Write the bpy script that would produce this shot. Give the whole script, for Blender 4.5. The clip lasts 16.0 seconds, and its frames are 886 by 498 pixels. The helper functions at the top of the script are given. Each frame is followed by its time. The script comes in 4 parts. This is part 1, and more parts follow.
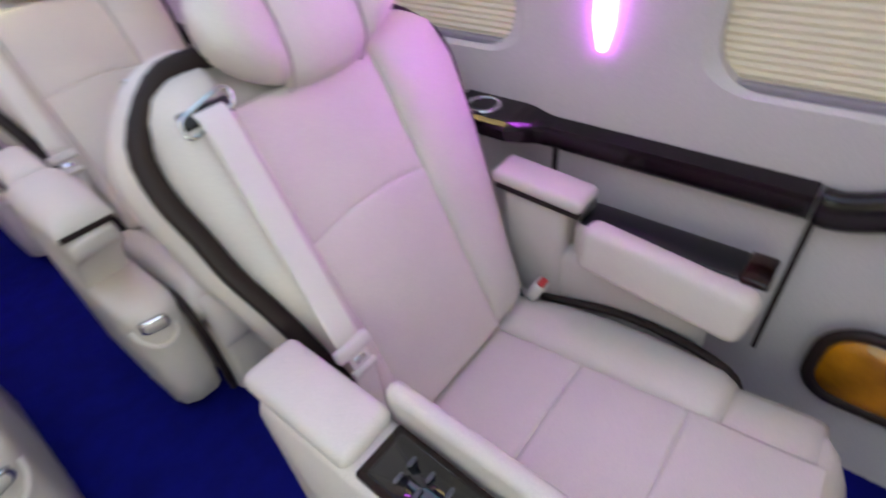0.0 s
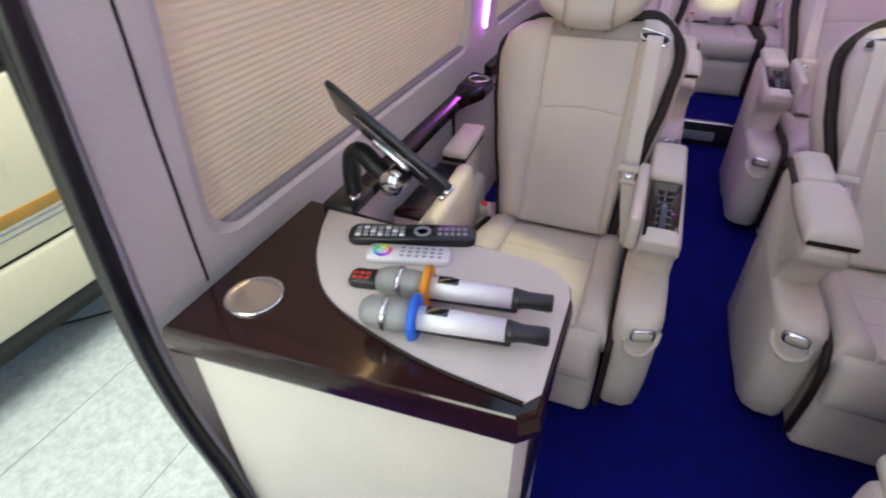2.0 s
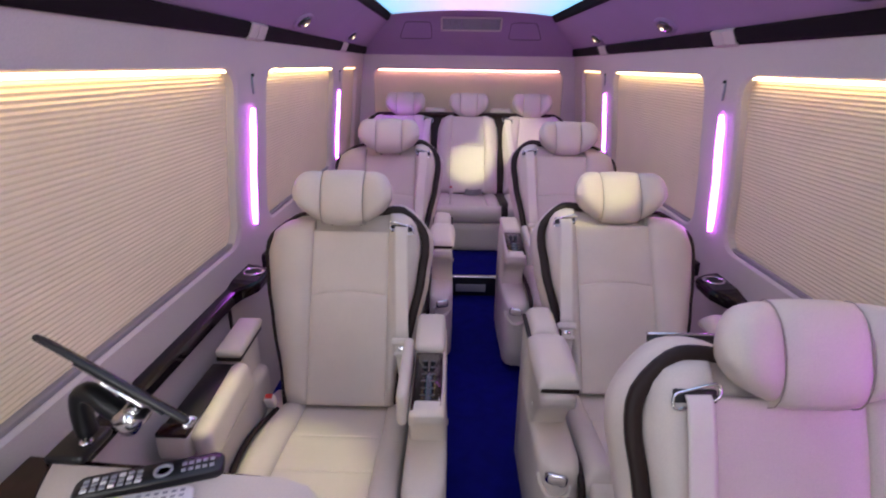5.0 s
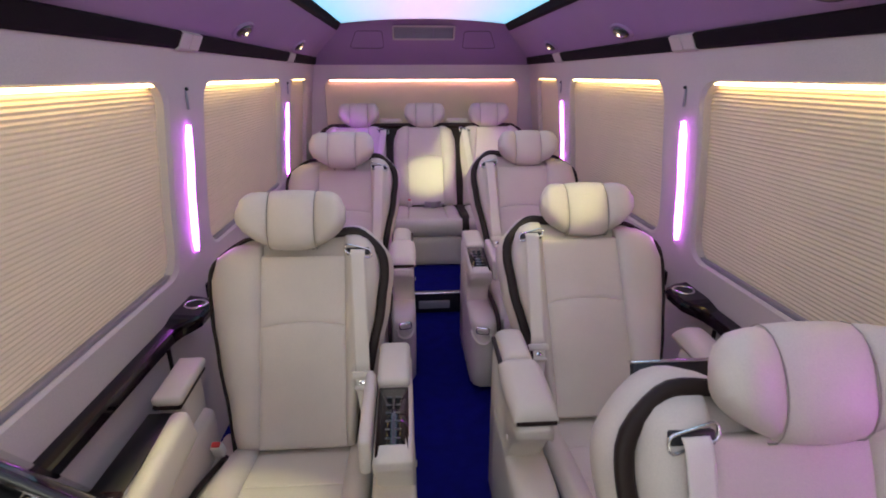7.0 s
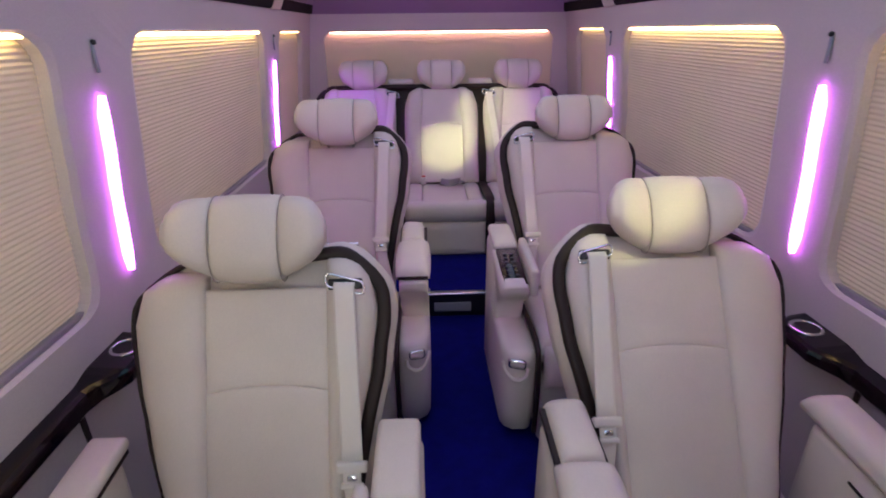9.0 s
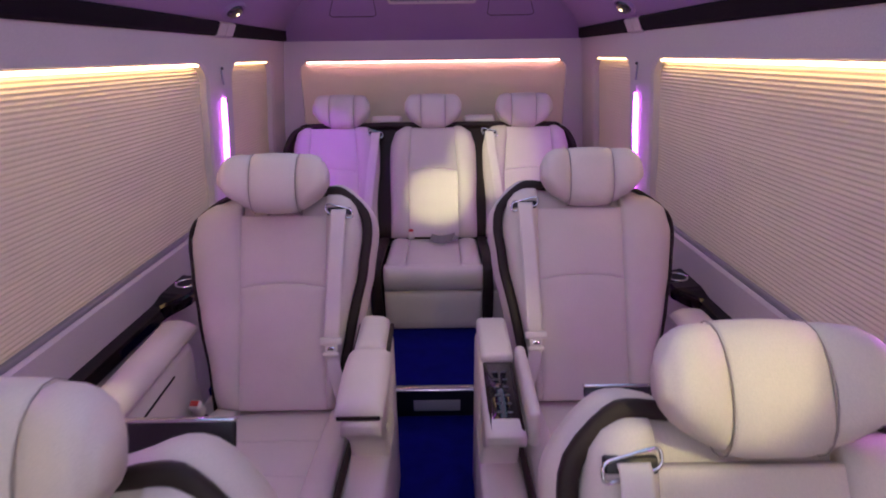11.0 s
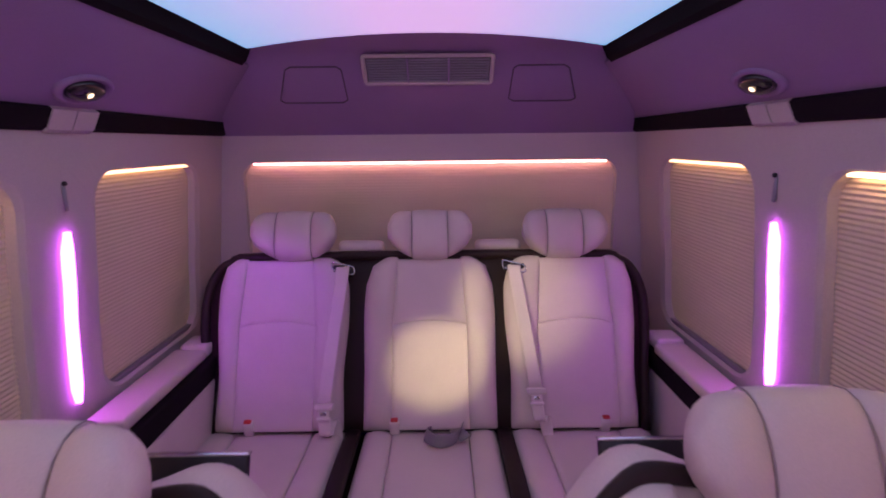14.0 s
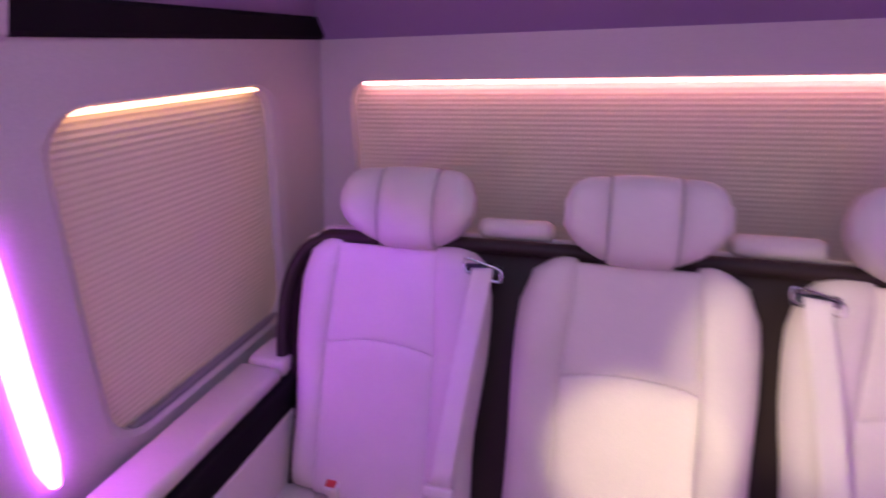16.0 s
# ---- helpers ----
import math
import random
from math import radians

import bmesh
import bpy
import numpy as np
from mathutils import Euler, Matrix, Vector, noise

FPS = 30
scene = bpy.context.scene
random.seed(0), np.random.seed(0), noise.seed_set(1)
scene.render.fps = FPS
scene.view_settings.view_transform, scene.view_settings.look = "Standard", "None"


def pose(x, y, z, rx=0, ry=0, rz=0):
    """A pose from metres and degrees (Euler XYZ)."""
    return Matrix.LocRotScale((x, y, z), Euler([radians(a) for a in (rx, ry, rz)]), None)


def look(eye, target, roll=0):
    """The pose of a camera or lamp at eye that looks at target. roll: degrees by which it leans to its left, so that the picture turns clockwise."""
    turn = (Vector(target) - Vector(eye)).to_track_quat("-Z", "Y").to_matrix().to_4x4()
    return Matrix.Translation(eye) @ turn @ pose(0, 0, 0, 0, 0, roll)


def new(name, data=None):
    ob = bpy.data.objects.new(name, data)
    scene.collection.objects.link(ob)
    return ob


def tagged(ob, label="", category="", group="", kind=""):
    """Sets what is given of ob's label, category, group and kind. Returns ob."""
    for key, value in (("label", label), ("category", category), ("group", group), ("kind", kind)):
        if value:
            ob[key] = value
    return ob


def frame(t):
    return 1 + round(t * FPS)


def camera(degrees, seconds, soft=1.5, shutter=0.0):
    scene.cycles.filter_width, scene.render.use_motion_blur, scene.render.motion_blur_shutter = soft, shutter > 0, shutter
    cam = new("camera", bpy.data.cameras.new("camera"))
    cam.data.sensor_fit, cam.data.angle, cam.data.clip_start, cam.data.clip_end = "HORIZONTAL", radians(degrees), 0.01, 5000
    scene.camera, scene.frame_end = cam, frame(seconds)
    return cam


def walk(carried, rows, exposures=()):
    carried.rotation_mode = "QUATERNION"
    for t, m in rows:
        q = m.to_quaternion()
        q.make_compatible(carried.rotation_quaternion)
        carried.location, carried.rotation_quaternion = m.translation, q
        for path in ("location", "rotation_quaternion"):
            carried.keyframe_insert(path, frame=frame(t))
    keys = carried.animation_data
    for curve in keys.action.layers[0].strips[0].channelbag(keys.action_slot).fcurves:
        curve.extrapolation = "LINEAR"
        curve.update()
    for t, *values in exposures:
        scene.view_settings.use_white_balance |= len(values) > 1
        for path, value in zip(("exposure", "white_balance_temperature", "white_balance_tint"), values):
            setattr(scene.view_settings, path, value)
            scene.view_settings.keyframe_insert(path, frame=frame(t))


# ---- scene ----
import colorsys

cam = camera(81.3, 16.0, soft=1.9, shutter=0.4)
PATH = [
    (0, (0.02, 0.395, 1.187), (1.149, 1.423, -0.105), -6.1),
    (0.5, (-0.056, 0.369, 1.277), (0.718, 1.791, 0.102), -1.9),
    (1, (-0.146, 0.33, 1.31), (0.068, 1.957, 0.167), -0.9),
    (1.5, (-0.244, 0.307, 1.321), (-0.518, 1.927, 0.18), -0.3),
    (2, (-0.299, 0.261, 1.323), (-0.911, 1.757, 0.145), -0.8),
    (2.5, (-0.307, 0.232, 1.338), (-0.995, 1.676, 0.138), -0.5),
    (3, (-0.289, 0.218, 1.377), (-0.992, 1.73, 0.272), -3.0),
    (3.5, (-0.257, 0.23, 1.408), (-0.874, 1.888, 0.474), -2.4),
    (4, (-0.216, 0.244, 1.426), (-0.612, 2.024, 0.606), 0.1),
    (4.5, (-0.171, 0.261, 1.445), (-0.348, 2.108, 0.698), 0.9),
    (5, (-0.135, 0.271, 1.465), (-0.161, 2.156, 0.795), 0.8),
    (5.2, (-0.121, 0.272, 1.473), (-0.115, 2.169, 0.838), 0.6),
    (7.3, (-0.141, 0.48, 1.46), (-0.015, 2.371, 0.821), -0.1),
    (7.5, (-0.167, 0.536, 1.457), (-0.043, 2.415, 0.783), -0.1),
    (8, (-0.19, 0.649, 1.455), (-0.079, 2.498, 0.702), -0.0),
    (8.2, (-0.161, 0.723, 1.441), (-0.059, 2.562, 0.66), -0.1),
    (10.3, (-0.077, 1.428, 1.438), (-0.064, 3.27, 0.658), -0.8),
    (10.5, (-0.046, 1.493, 1.444), (-0.029, 3.34, 0.678), -0.6),
    (11, (0.04, 1.624, 1.467), (0.044, 3.495, 0.761), -0.7),
    (11.5, (0.058, 1.811, 1.451), (0.054, 3.698, 0.788), -0.5),
    (12, (-0.013, 2.074, 1.454), (0.039, 3.965, 0.804), 0.0),
    (12.5, (-0.08, 2.206, 1.47), (0.003, 4.093, 0.814), 0.3),
    (13, (-0.056, 2.34, 1.467), (0.014, 4.241, 0.848), 0.1),
    (13.5, (0.008, 2.542, 1.509), (0.043, 4.489, 1.054), -0.4),
    (14, (0.037, 2.705, 1.512), (0.05, 4.664, 1.109), -0.6),
    (14.5, (0.007, 2.976, 1.495), (0.008, 4.928, 1.062), -0.7),
    (15, (-0.042, 3.212, 1.496), (-0.044, 5.117, 0.888), -0.7),
    (15.5, (-0.067, 3.389, 1.481), (-0.122, 5.265, 0.79), -0.7),
    (16, (-0.089, 3.575, 1.518), (-0.658, 5.349, 0.792), -1.8),
]
STRIP, LEDS, PANEL, DAY, DOOR = 23.0, 15.5, 1.0, 21.5, 2.5
EXPOSURES = [(0, 0.7, 6250, -10), (0.5, 0.57, 6200, -9), (1.0, 0.42, 6200, -11), (1.5, 0.35, 6450, -10), (2.2, 0.22, 6300, 3), (3.5, 0.15, 5950, 18), (4.0, 0.12, 5950, 27), (4.5, 0.1, 6100, 22), (5.0, 0.1, 6300, 10), (7.3, 0.0, 6700, -2), (8.5, 0.0, 6500, -1), (10.5, 0.12, 6250, 7), (11.0, -0.16, 6300, 16), (11.5, -0.22, 6400, 19), (12.0, -0.15, 6350, 25), (12.5, 0.03, 6300, 28), (13.0, 0.05, 6300, 30), (13.5, -0.57, 6500, 36), (14.5, -0.55, 7050, 47), (15.0, 0.03, 7200, 52), (15.4, 0.05, 6800, 52), (16, 0.03, 6250, 47)]
walk(cam, [(t, look(e, g, r)) for t, e, g, r in PATH], EXPOSURES)

# ---- world and lights ----
world = bpy.data.worlds.new("world")
scene.world = world
world.use_nodes = True
wn = world.node_tree.nodes
sky = wn.new("ShaderNodeTexSky")
sky.sky_type, sky.sun_disc = "NISHITA", False
sky.sun_elevation, sky.sun_rotation = radians(50), radians(90)
world.node_tree.links.new(sky.outputs[0], wn["Background"].inputs[0])
wn["Background"].inputs[1].default_value = 0.12


def area_lamp(name, place, target, sx, sy, watts, colour):
    lamp = bpy.data.lights.new(name, "AREA")
    lamp.shape, lamp.size, lamp.size_y, lamp.energy, lamp.color = "RECTANGLE", sx, sy, watts, colour
    ob = new(name, lamp)
    ob.matrix_world = look(place, target)
    return ob


def spot_lamp(name, place, target, watts, degrees, colour, blend=0.5):
    lamp = bpy.data.lights.new(name, "SPOT")
    lamp.energy, lamp.spot_size, lamp.spot_blend, lamp.color, lamp.shadow_soft_size = watts, radians(degrees), blend, colour, 0.015
    ob = new(name, lamp)
    ob.matrix_world = look(place, target)
    return ob


# ---- materials ----
def material(name, colour, rough=0.5, metal=0.0, vary=0.08, scale=6.0, bump=0.0, bump_scale=300.0, coat=0.0, sheen=0.0, emit=None, power=0.0, trans=0.0, colour2=None, stretch=None, spec=0.5):
    m = bpy.data.materials.new(name)
    m.use_nodes = True
    n, l = m.node_tree.nodes, m.node_tree.links
    b = n["Principled BSDF"]
    b.inputs["Roughness"].default_value, b.inputs["Metallic"].default_value = rough, metal
    b.inputs["Coat Weight"].default_value, b.inputs["Sheen Weight"].default_value = coat, sheen
    b.inputs["Specular IOR Level"].default_value = spec
    b.inputs["Coat Roughness"].default_value = 0.06
    b.inputs["Transmission Weight"].default_value = trans
    co = n.new("ShaderNodeTexCoord")
    mp = n.new("ShaderNodeMapping")
    mp.inputs["Scale"].default_value = stretch or (1, 1, 1)
    l.new(co.outputs["Object"], mp.inputs[0])
    big, fine = n.new("ShaderNodeTexNoise"), n.new("ShaderNodeTexNoise")
    big.inputs["Scale"].default_value, big.inputs["Detail"].default_value = scale, 5
    fine.inputs["Scale"].default_value, fine.inputs["Detail"].default_value = bump_scale, 3
    l.new(mp.outputs[0], big.inputs[0])
    l.new(mp.outputs[0], fine.inputs[0])
    ramp = n.new("ShaderNodeValToRGB")
    c2 = colour2 or tuple(c * (1 - 2.2 * vary) for c in colour)
    ramp.color_ramp.elements[0].position, ramp.color_ramp.elements[1].position = 0.32, 0.7
    ramp.color_ramp.elements[0].color, ramp.color_ramp.elements[1].color = (*c2, 1), (*colour, 1)
    l.new(big.outputs[0], ramp.inputs[0])
    mix = n.new("ShaderNodeMixRGB")
    mix.blend_type, mix.inputs[0].default_value = "MULTIPLY", 0.25
    l.new(ramp.outputs[0], mix.inputs[1])
    l.new(fine.outputs[0], mix.inputs[2])
    l.new(mix.outputs[0], b.inputs["Base Color"])
    rr = n.new("ShaderNodeMapRange")
    rr.inputs[3].default_value, rr.inputs[4].default_value = max(0.02, rough - 0.08), min(1, rough + 0.08)
    l.new(big.outputs[0], rr.inputs[0])
    l.new(rr.outputs[0], b.inputs["Roughness"])
    if bump:
        bp = n.new("ShaderNodeBump")
        bp.inputs["Strength"].default_value, bp.inputs["Distance"].default_value = bump, 0.002
        l.new(fine.outputs[0], bp.inputs["Height"])
        l.new(bp.outputs[0], b.inputs["Normal"])
    if emit:
        b.inputs["Emission Color"].default_value, b.inputs["Emission Strength"].default_value = (*emit, 1), power
    return m


LEATHER = material("cream_leather", (0.72, 0.655, 0.58), 0.5, vary=0.04, scale=5, bump=0.25, bump_scale=420)
BROWN = material("brown_leather_trim", (0.028, 0.017, 0.014), 0.5, vary=0.1, bump=0.2, spec=0.25)
VINYL = material("pale_wall_vinyl", (0.64, 0.585, 0.555), 0.55, vary=0.03, scale=2, bump=0.15, bump_scale=260)
# the violet ambient light on the headliner is put into this base colour
CEIL = material("violet_tinted_suede", (0.38, 0.265, 0.45), 0.85, vary=0.04, scale=3, bump=0.2, bump_scale=350)
SUEDE = material("black_suede_band", (0.016, 0.011, 0.014), 0.8, vary=0.15, bump=0.3, spec=0.1)
WOOD = material("dark_lacquered_wood", (0.03, 0.008, 0.008), 0.14, vary=0.2, scale=5, coat=0.2, spec=0.3, stretch=(1, 14, 14), colour2=(0.012, 0.005, 0.004), bump_scale=90)
LACQUER = material("near_black_lacquer", (0.011, 0.005, 0.007), 0.13, vary=0.2, scale=5, coat=0.15, spec=0.35, stretch=(14, 1, 14), bump_scale=90)
CARPET = material("blue_carpet", (0.006, 0.007, 0.17), 0.95, vary=0.15, scale=14, bump=0.9, bump_scale=500, spec=0.08)
BLIND = material("pleated_blind_fabric", (0.88, 0.755, 0.55), 0.85, vary=0.03, scale=3, bump=0.2, bump_scale=500)
# the blind's cloth lets some daylight through
bn, bl_ = BLIND.node_tree.nodes, BLIND.node_tree.links
through_cloth, cloth = bn.new("ShaderNodeBsdfTranslucent"), bn.new("ShaderNodeMixShader")
through_cloth.inputs[0].default_value, cloth.inputs[0].default_value = (0.85, 0.66, 0.42, 1), 0.08
bl_.new(bn["Principled BSDF"].outputs[0], cloth.inputs[1])
bl_.new(through_cloth.outputs[0], cloth.inputs[2])
bl_.new(cloth.outputs[0], bn["Material Output"].inputs[0])
CHROME = material("chrome", (0.85, 0.85, 0.86), 0.14, metal=1.0, vary=0.02)
BLACK = material("black_plastic", (0.012, 0.012, 0.014), 0.35, vary=0.1, bump=0.1)
SCREEN = material("black_screen_glass", (0.006, 0.006, 0.008), 0.06, vary=0.02, coat=0.5)
GREYKEY = material("grey_button", (0.35, 0.36, 0.4), 0.4)
WHITEP = material("white_plastic", (0.8, 0.8, 0.8), 0.35, vary=0.02)
SILVER = material("silver_paint", (0.78, 0.78, 0.8), 0.32, metal=0.1, vary=0.03)
MESH = material("grey_wire_mesh", (0.42, 0.43, 0.42), 0.45, metal=0.4, vary=0.1, bump=0.9, bump_scale=600)
YELLOW = material("yellow_rubber", (0.85, 0.33, 0.01), 0.5)
BLUE = material("blue_rubber", (0.02, 0.16, 0.75), 0.5)
RED = material("red_button", (0.7, 0.06, 0.05), 0.35)
STRAP = material("cream_webbing", (0.82, 0.77, 0.69), 0.75, vary=0.04, bump=0.6, bump_scale=700)
GREYSTRAP = material("grey_webbing", (0.3, 0.28, 0.28), 0.8, bump=0.6, bump_scale=700)
RUBBER = material("black_rubber", (0.008, 0.008, 0.009), 0.4, vary=0.1)
CABINET = material("cream_cabinet_laminate", (0.72, 0.69, 0.6), 0.4, vary=0.03)
INSET = material("beige_leather_mat", (0.66, 0.6, 0.55), 0.55, vary=0.03, bump=0.2)
AMBER = material("amber_plastic", (0.75, 0.3, 0.01), 0.12, vary=0.3, scale=8, coat=0.8)
CREAMCAR = material("cream_car_paint", (0.8, 0.74, 0.55), 0.3, vary=0.02, coat=0.3)
GOLD = material("tan_pinstripe", (0.5, 0.28, 0.06), 0.4)
CONCRETE = material("speckled_floor_tile", (0.62, 0.66, 0.64), 0.4, vary=0.12, scale=30, bump=0.1, bump_scale=120)
DARKGLASS = material("tinted_glass", (0.01, 0.014, 0.01), 0.05, vary=0.1)
PURPLE = material("violet_light_tube", (0.8, 0.7, 0.9), 0.4, emit=(0.66, 0.09, 1.0), power=STRIP)
WARM = material("warm_led_line", (0.9, 0.8, 0.6), 0.4, emit=(1.0, 0.66, 0.3), power=LEDS)
DIMWARM = material("dim_warm_led_line", (0.9, 0.8, 0.6), 0.4, emit=(1.0, 0.6, 0.28), power=LEDS * 0.32)
PINK = material("pink_led_line", (0.9, 0.7, 0.7), 0.4, emit=(1.0, 0.45, 0.42), power=LEDS * 0.75)
GLOW = material("blue_ceiling_panel", (0.8, 0.85, 0.9), 0.5, emit=(0.45, 0.5, 1.0), power=PANEL)

gn, gl = GLOW.node_tree.nodes, GLOW.node_tree.links
gco, gsep, gabs, gramp = gn.new("ShaderNodeTexCoord"), gn.new("ShaderNodeSeparateXYZ"), gn.new("ShaderNodeMath"), gn.new("ShaderNodeValToRGB")
gabs.operation = "ABSOLUTE"
gl.new(gco.outputs["Object"], gsep.inputs[0])
gl.new(gsep.outputs[0], gabs.inputs[0])
gl.new(gabs.outputs[0], gramp.inputs[0])
gramp.color_ramp.elements[0].position, gramp.color_ramp.elements[1].position = 0.12, 0.6
gramp.color_ramp.elements[0].color, gramp.color_ramp.elements[1].color = (0.8, 0.62, 1.0, 1), (0.22, 0.7, 1.0, 1)
gl.new(gramp.outputs[0], gn["Principled BSDF"].inputs["Emission Color"])
BULB = material("warm_bulb", (0.9, 0.8, 0.6), 0.4, emit=(1.0, 0.8, 0.45), power=5)


# ---- mesh helpers ----
def part(name, bm, mat, parent=None, label="", smooth=True, normals=True):
    if normals:
        bmesh.ops.recalc_face_normals(bm, faces=bm.faces)
    me = bpy.data.meshes.new(name)
    bm.to_mesh(me)
    bm.free()
    me.materials.append(mat)
    if smooth:
        me.shade_smooth()
    ob = new(name, me)
    if parent:
        ob.parent = parent
    if label:
        ob["label"] = label
    return ob


def root(name, x, y, z, label, category, group="", kind="", rz=0):
    e = new(name)
    e.matrix_basis = pose(x, y, z, 0, 0, rz)
    e.empty_display_size = 0.05
    return tagged(e, label, category, group, kind)


def box(x0, x1, y0, y1, z0, z1, bevel=0.0, segs=2, bm=None):
    bm = bm or bmesh.new()
    made = bmesh.ops.create_cube(bm, size=1)["verts"]
    for v in made:
        v.co = Vector(((x0 + x1) / 2 + v.co.x * (x1 - x0), (y0 + y1) / 2 + v.co.y * (y1 - y0), (z0 + z1) / 2 + v.co.z * (z1 - z0)))
    if bevel:
        edges = list({e for v in made for e in v.link_edges})
        bmesh.ops.bevel(bm, geom=edges, offset=bevel, segments=segs, profile=0.5, affect="EDGES")
    return bm


def moved(bm, m):
    bmesh.ops.transform(bm, matrix=m, verts=bm.verts)
    return bm


def loft(rings, closed=True, caps=True, bm=None):
    """Rings of equal length become one skin."""
    bm = bm or bmesh.new()
    vs = [[bm.verts.new(p) for p in r] for r in rings]
    k = len(rings[0])
    for a, b in zip(vs, vs[1:]):
        for i in range(k if closed else k - 1):
            j = (i + 1) % k
            bm.faces.new((a[i], a[j], b[j], b[i]))
    if caps and closed:
        bm.faces.new(vs[0])
        bm.faces.new(list(reversed(vs[-1])))
    return bm


def smooth_path(pts, steps=4):
    """A Catmull-Rom line through the points."""
    pts = [Vector(p) for p in pts]
    ext = [pts[0] * 2 - pts[1]] + pts + [pts[-1] * 2 - pts[-2]]
    out = []
    for i in range(1, len(ext) - 2):
        a, b, c, d = ext[i - 1:i + 3]
        for k in range(steps):
            t = k / steps
            out.append(0.5 * ((2 * b) + (c - a) * t + (2 * a - 5 * b + 4 * c - d) * t * t + (3 * b - a - 3 * c + d) * t ** 3))
    return out + [pts[-1]]


def sweep(path, wide, thick, side=(1, 0, 0), n=8, power=2.5, closed=False, widths=None, thicks=None):
    """A band of oval section along a path; side: the way in which it is wide."""
    path = [Vector(p) for p in path]
    rings = []
    for i, p in enumerate(path):
        a, b = path[max(0, i - 1)], path[min(len(path) - 1, i + 1)]
        if closed:
            a, b = path[i - 1], path[(i + 1) % len(path)]
        d = (b - a).normalized()
        s = Vector(side(p) if callable(side) else side)
        s = (s - d * s.dot(d)).normalized()
        t = d.cross(s)
        w = widths[i] if widths else wide
        th = thicks[i] if thicks else thick
        ring = []
        for k in range(n):
            c, q = math.cos(2 * math.pi * (k + 0.5) / n), math.sin(2 * math.pi * (k + 0.5) / n)
            ring.append(p + s * (w / 2 * math.copysign(abs(c) ** (2 / power), c)) + t * (th / 2 * math.copysign(abs(q) ** (2 / power), q)))
        rings.append(ring)
    if closed:
        rings.append(rings[0])
        bm = loft(rings, caps=False)
        bmesh.ops.remove_doubles(bm, verts=bm.verts, dist=1e-6)
        return bm
    return loft(rings)


def pillow(P, N, h, back, nu=10, nv=12, ru=0.25, rv=0.15, sag=0.0, inner=0.0, edge=0.0):
    """A stuffed panel: P(u, v) gives its flat place, N its outward way, h its swell, back its depth behind."""
    bm = bmesh.new()
    N = Vector(N)
    us, vs_ = [(1 - math.cos(math.pi * i / nu)) / 2 for i in range(nu + 1)], [(1 - math.cos(math.pi * i / nv)) / 2 for i in range(nv + 1)]

    def prof(e, r):
        q = max(0.0, 1 - min(e, 1 - e) / r)
        return math.sqrt(max(0.0, 1 - q * q))
    front, rear = [], []
    for v in vs_:
        fr, rr = [], []
        for u in us:
            p = Vector(P(u, v))
            w = 0.004 * noise.noise(p * 9.0)
            k = (max(prof(u, ru), inner + (1 - inner) * prof(u, ru)) if u < 0.5 else prof(u, ru)) * prof(v, rv)
            k = edge + (1 - edge) * k
            fr.append(bm.verts.new(p + N * ((h + w) * k - sag * math.sin(math.pi * u) * math.sin(math.pi * v))))
            rr.append(bm.verts.new(p - N * back))
        front.append(fr)
        rear.append(rr)
    for g in (front, rear):
        for a, b in zip(g, g[1:]):
            for i in range(nu):
                bm.faces.new((a[i], a[i + 1], b[i + 1], b[i]))
    rim = lambda g: g[0] + [r[-1] for r in g[1:]] + g[-1][-2::-1] + [r[0] for r in g[-2:0:-1]]
    A, B = rim(front), rim(rear)
    for i in range(len(A)):
        j = (i + 1) % len(A)
        bm.faces.new((A[i], A[j], B[j], B[i]))
    return bm


def lerp_table(table, s):
    for (a, x), (b, y) in zip(table, table[1:]):
        if s <= b:
            k = (s - a) / (b - a)
            k = k * k * (3 - 2 * k) * 0.5 + k * 0.5
            return x + (y - x) * k
    return table[-1][1]


def rounded_rect(w, h, r, n=5):
    out = []
    for cx, cy, a0 in ((w / 2 - r, h / 2 - r, 0), (-w / 2 + r, h / 2 - r, 90), (-w / 2 + r, -h / 2 + r, 180), (w / 2 - r, -h / 2 + r, 270)):
        for k in range(n + 1):
            a = radians(a0 + 90 * k / n)
            out.append((cx + r * math.cos(a), cy + r * math.sin(a)))
    return out


def disc_stack(levels, n=20, at=(0, 0, 0), axis="z"):
    """A turned shape from (radius, height) levels."""
    rings = []
    for r, h in levels:
        ring = []
        for k in range(n):
            a = 2 * math.pi * k / n
            c, s = r * math.cos(a), r * math.sin(a)
            q = {"z": (c, s, h), "y": (c, h, s), "x": (h, c, s)}[axis]
            ring.append(Vector(at) + Vector(q))
        rings.append(ring)
    return loft(rings)


# ---- the shell of the cabin ----
WALL = [(-0.02, 0.955), (0.3, 0.975), (0.62, 0.985), (0.80, 0.978), (1.0, 0.965), (1.2, 0.945), (1.43, 0.922), (1.57, 0.903), (1.62, 0.9)]


def wall_x(z):
    return lerp_table(WALL, z)


def side_panel(sgn, y0, y1, z0, z1, d0=0.0, d1=0.05, bm=None, ny=1):
    """A block of side wall between two heights, following the wall's bow, from depth d0 (inside) to d1."""
    zs = [z0] + [z for z, _ in WALL if z0 + 0.01 < z < z1 - 0.01] + [z1]
    rings = []
    for y in [y0 + (y1 - y0) * k / ny for k in range(ny + 1)]:
        rings.append([(sgn * (wall_x(z) + d0), y, z) for z in zs] + [(sgn * (wall_x(z) + d1), y, z) for z in reversed(zs)])
    return loft(rings, bm=bm)


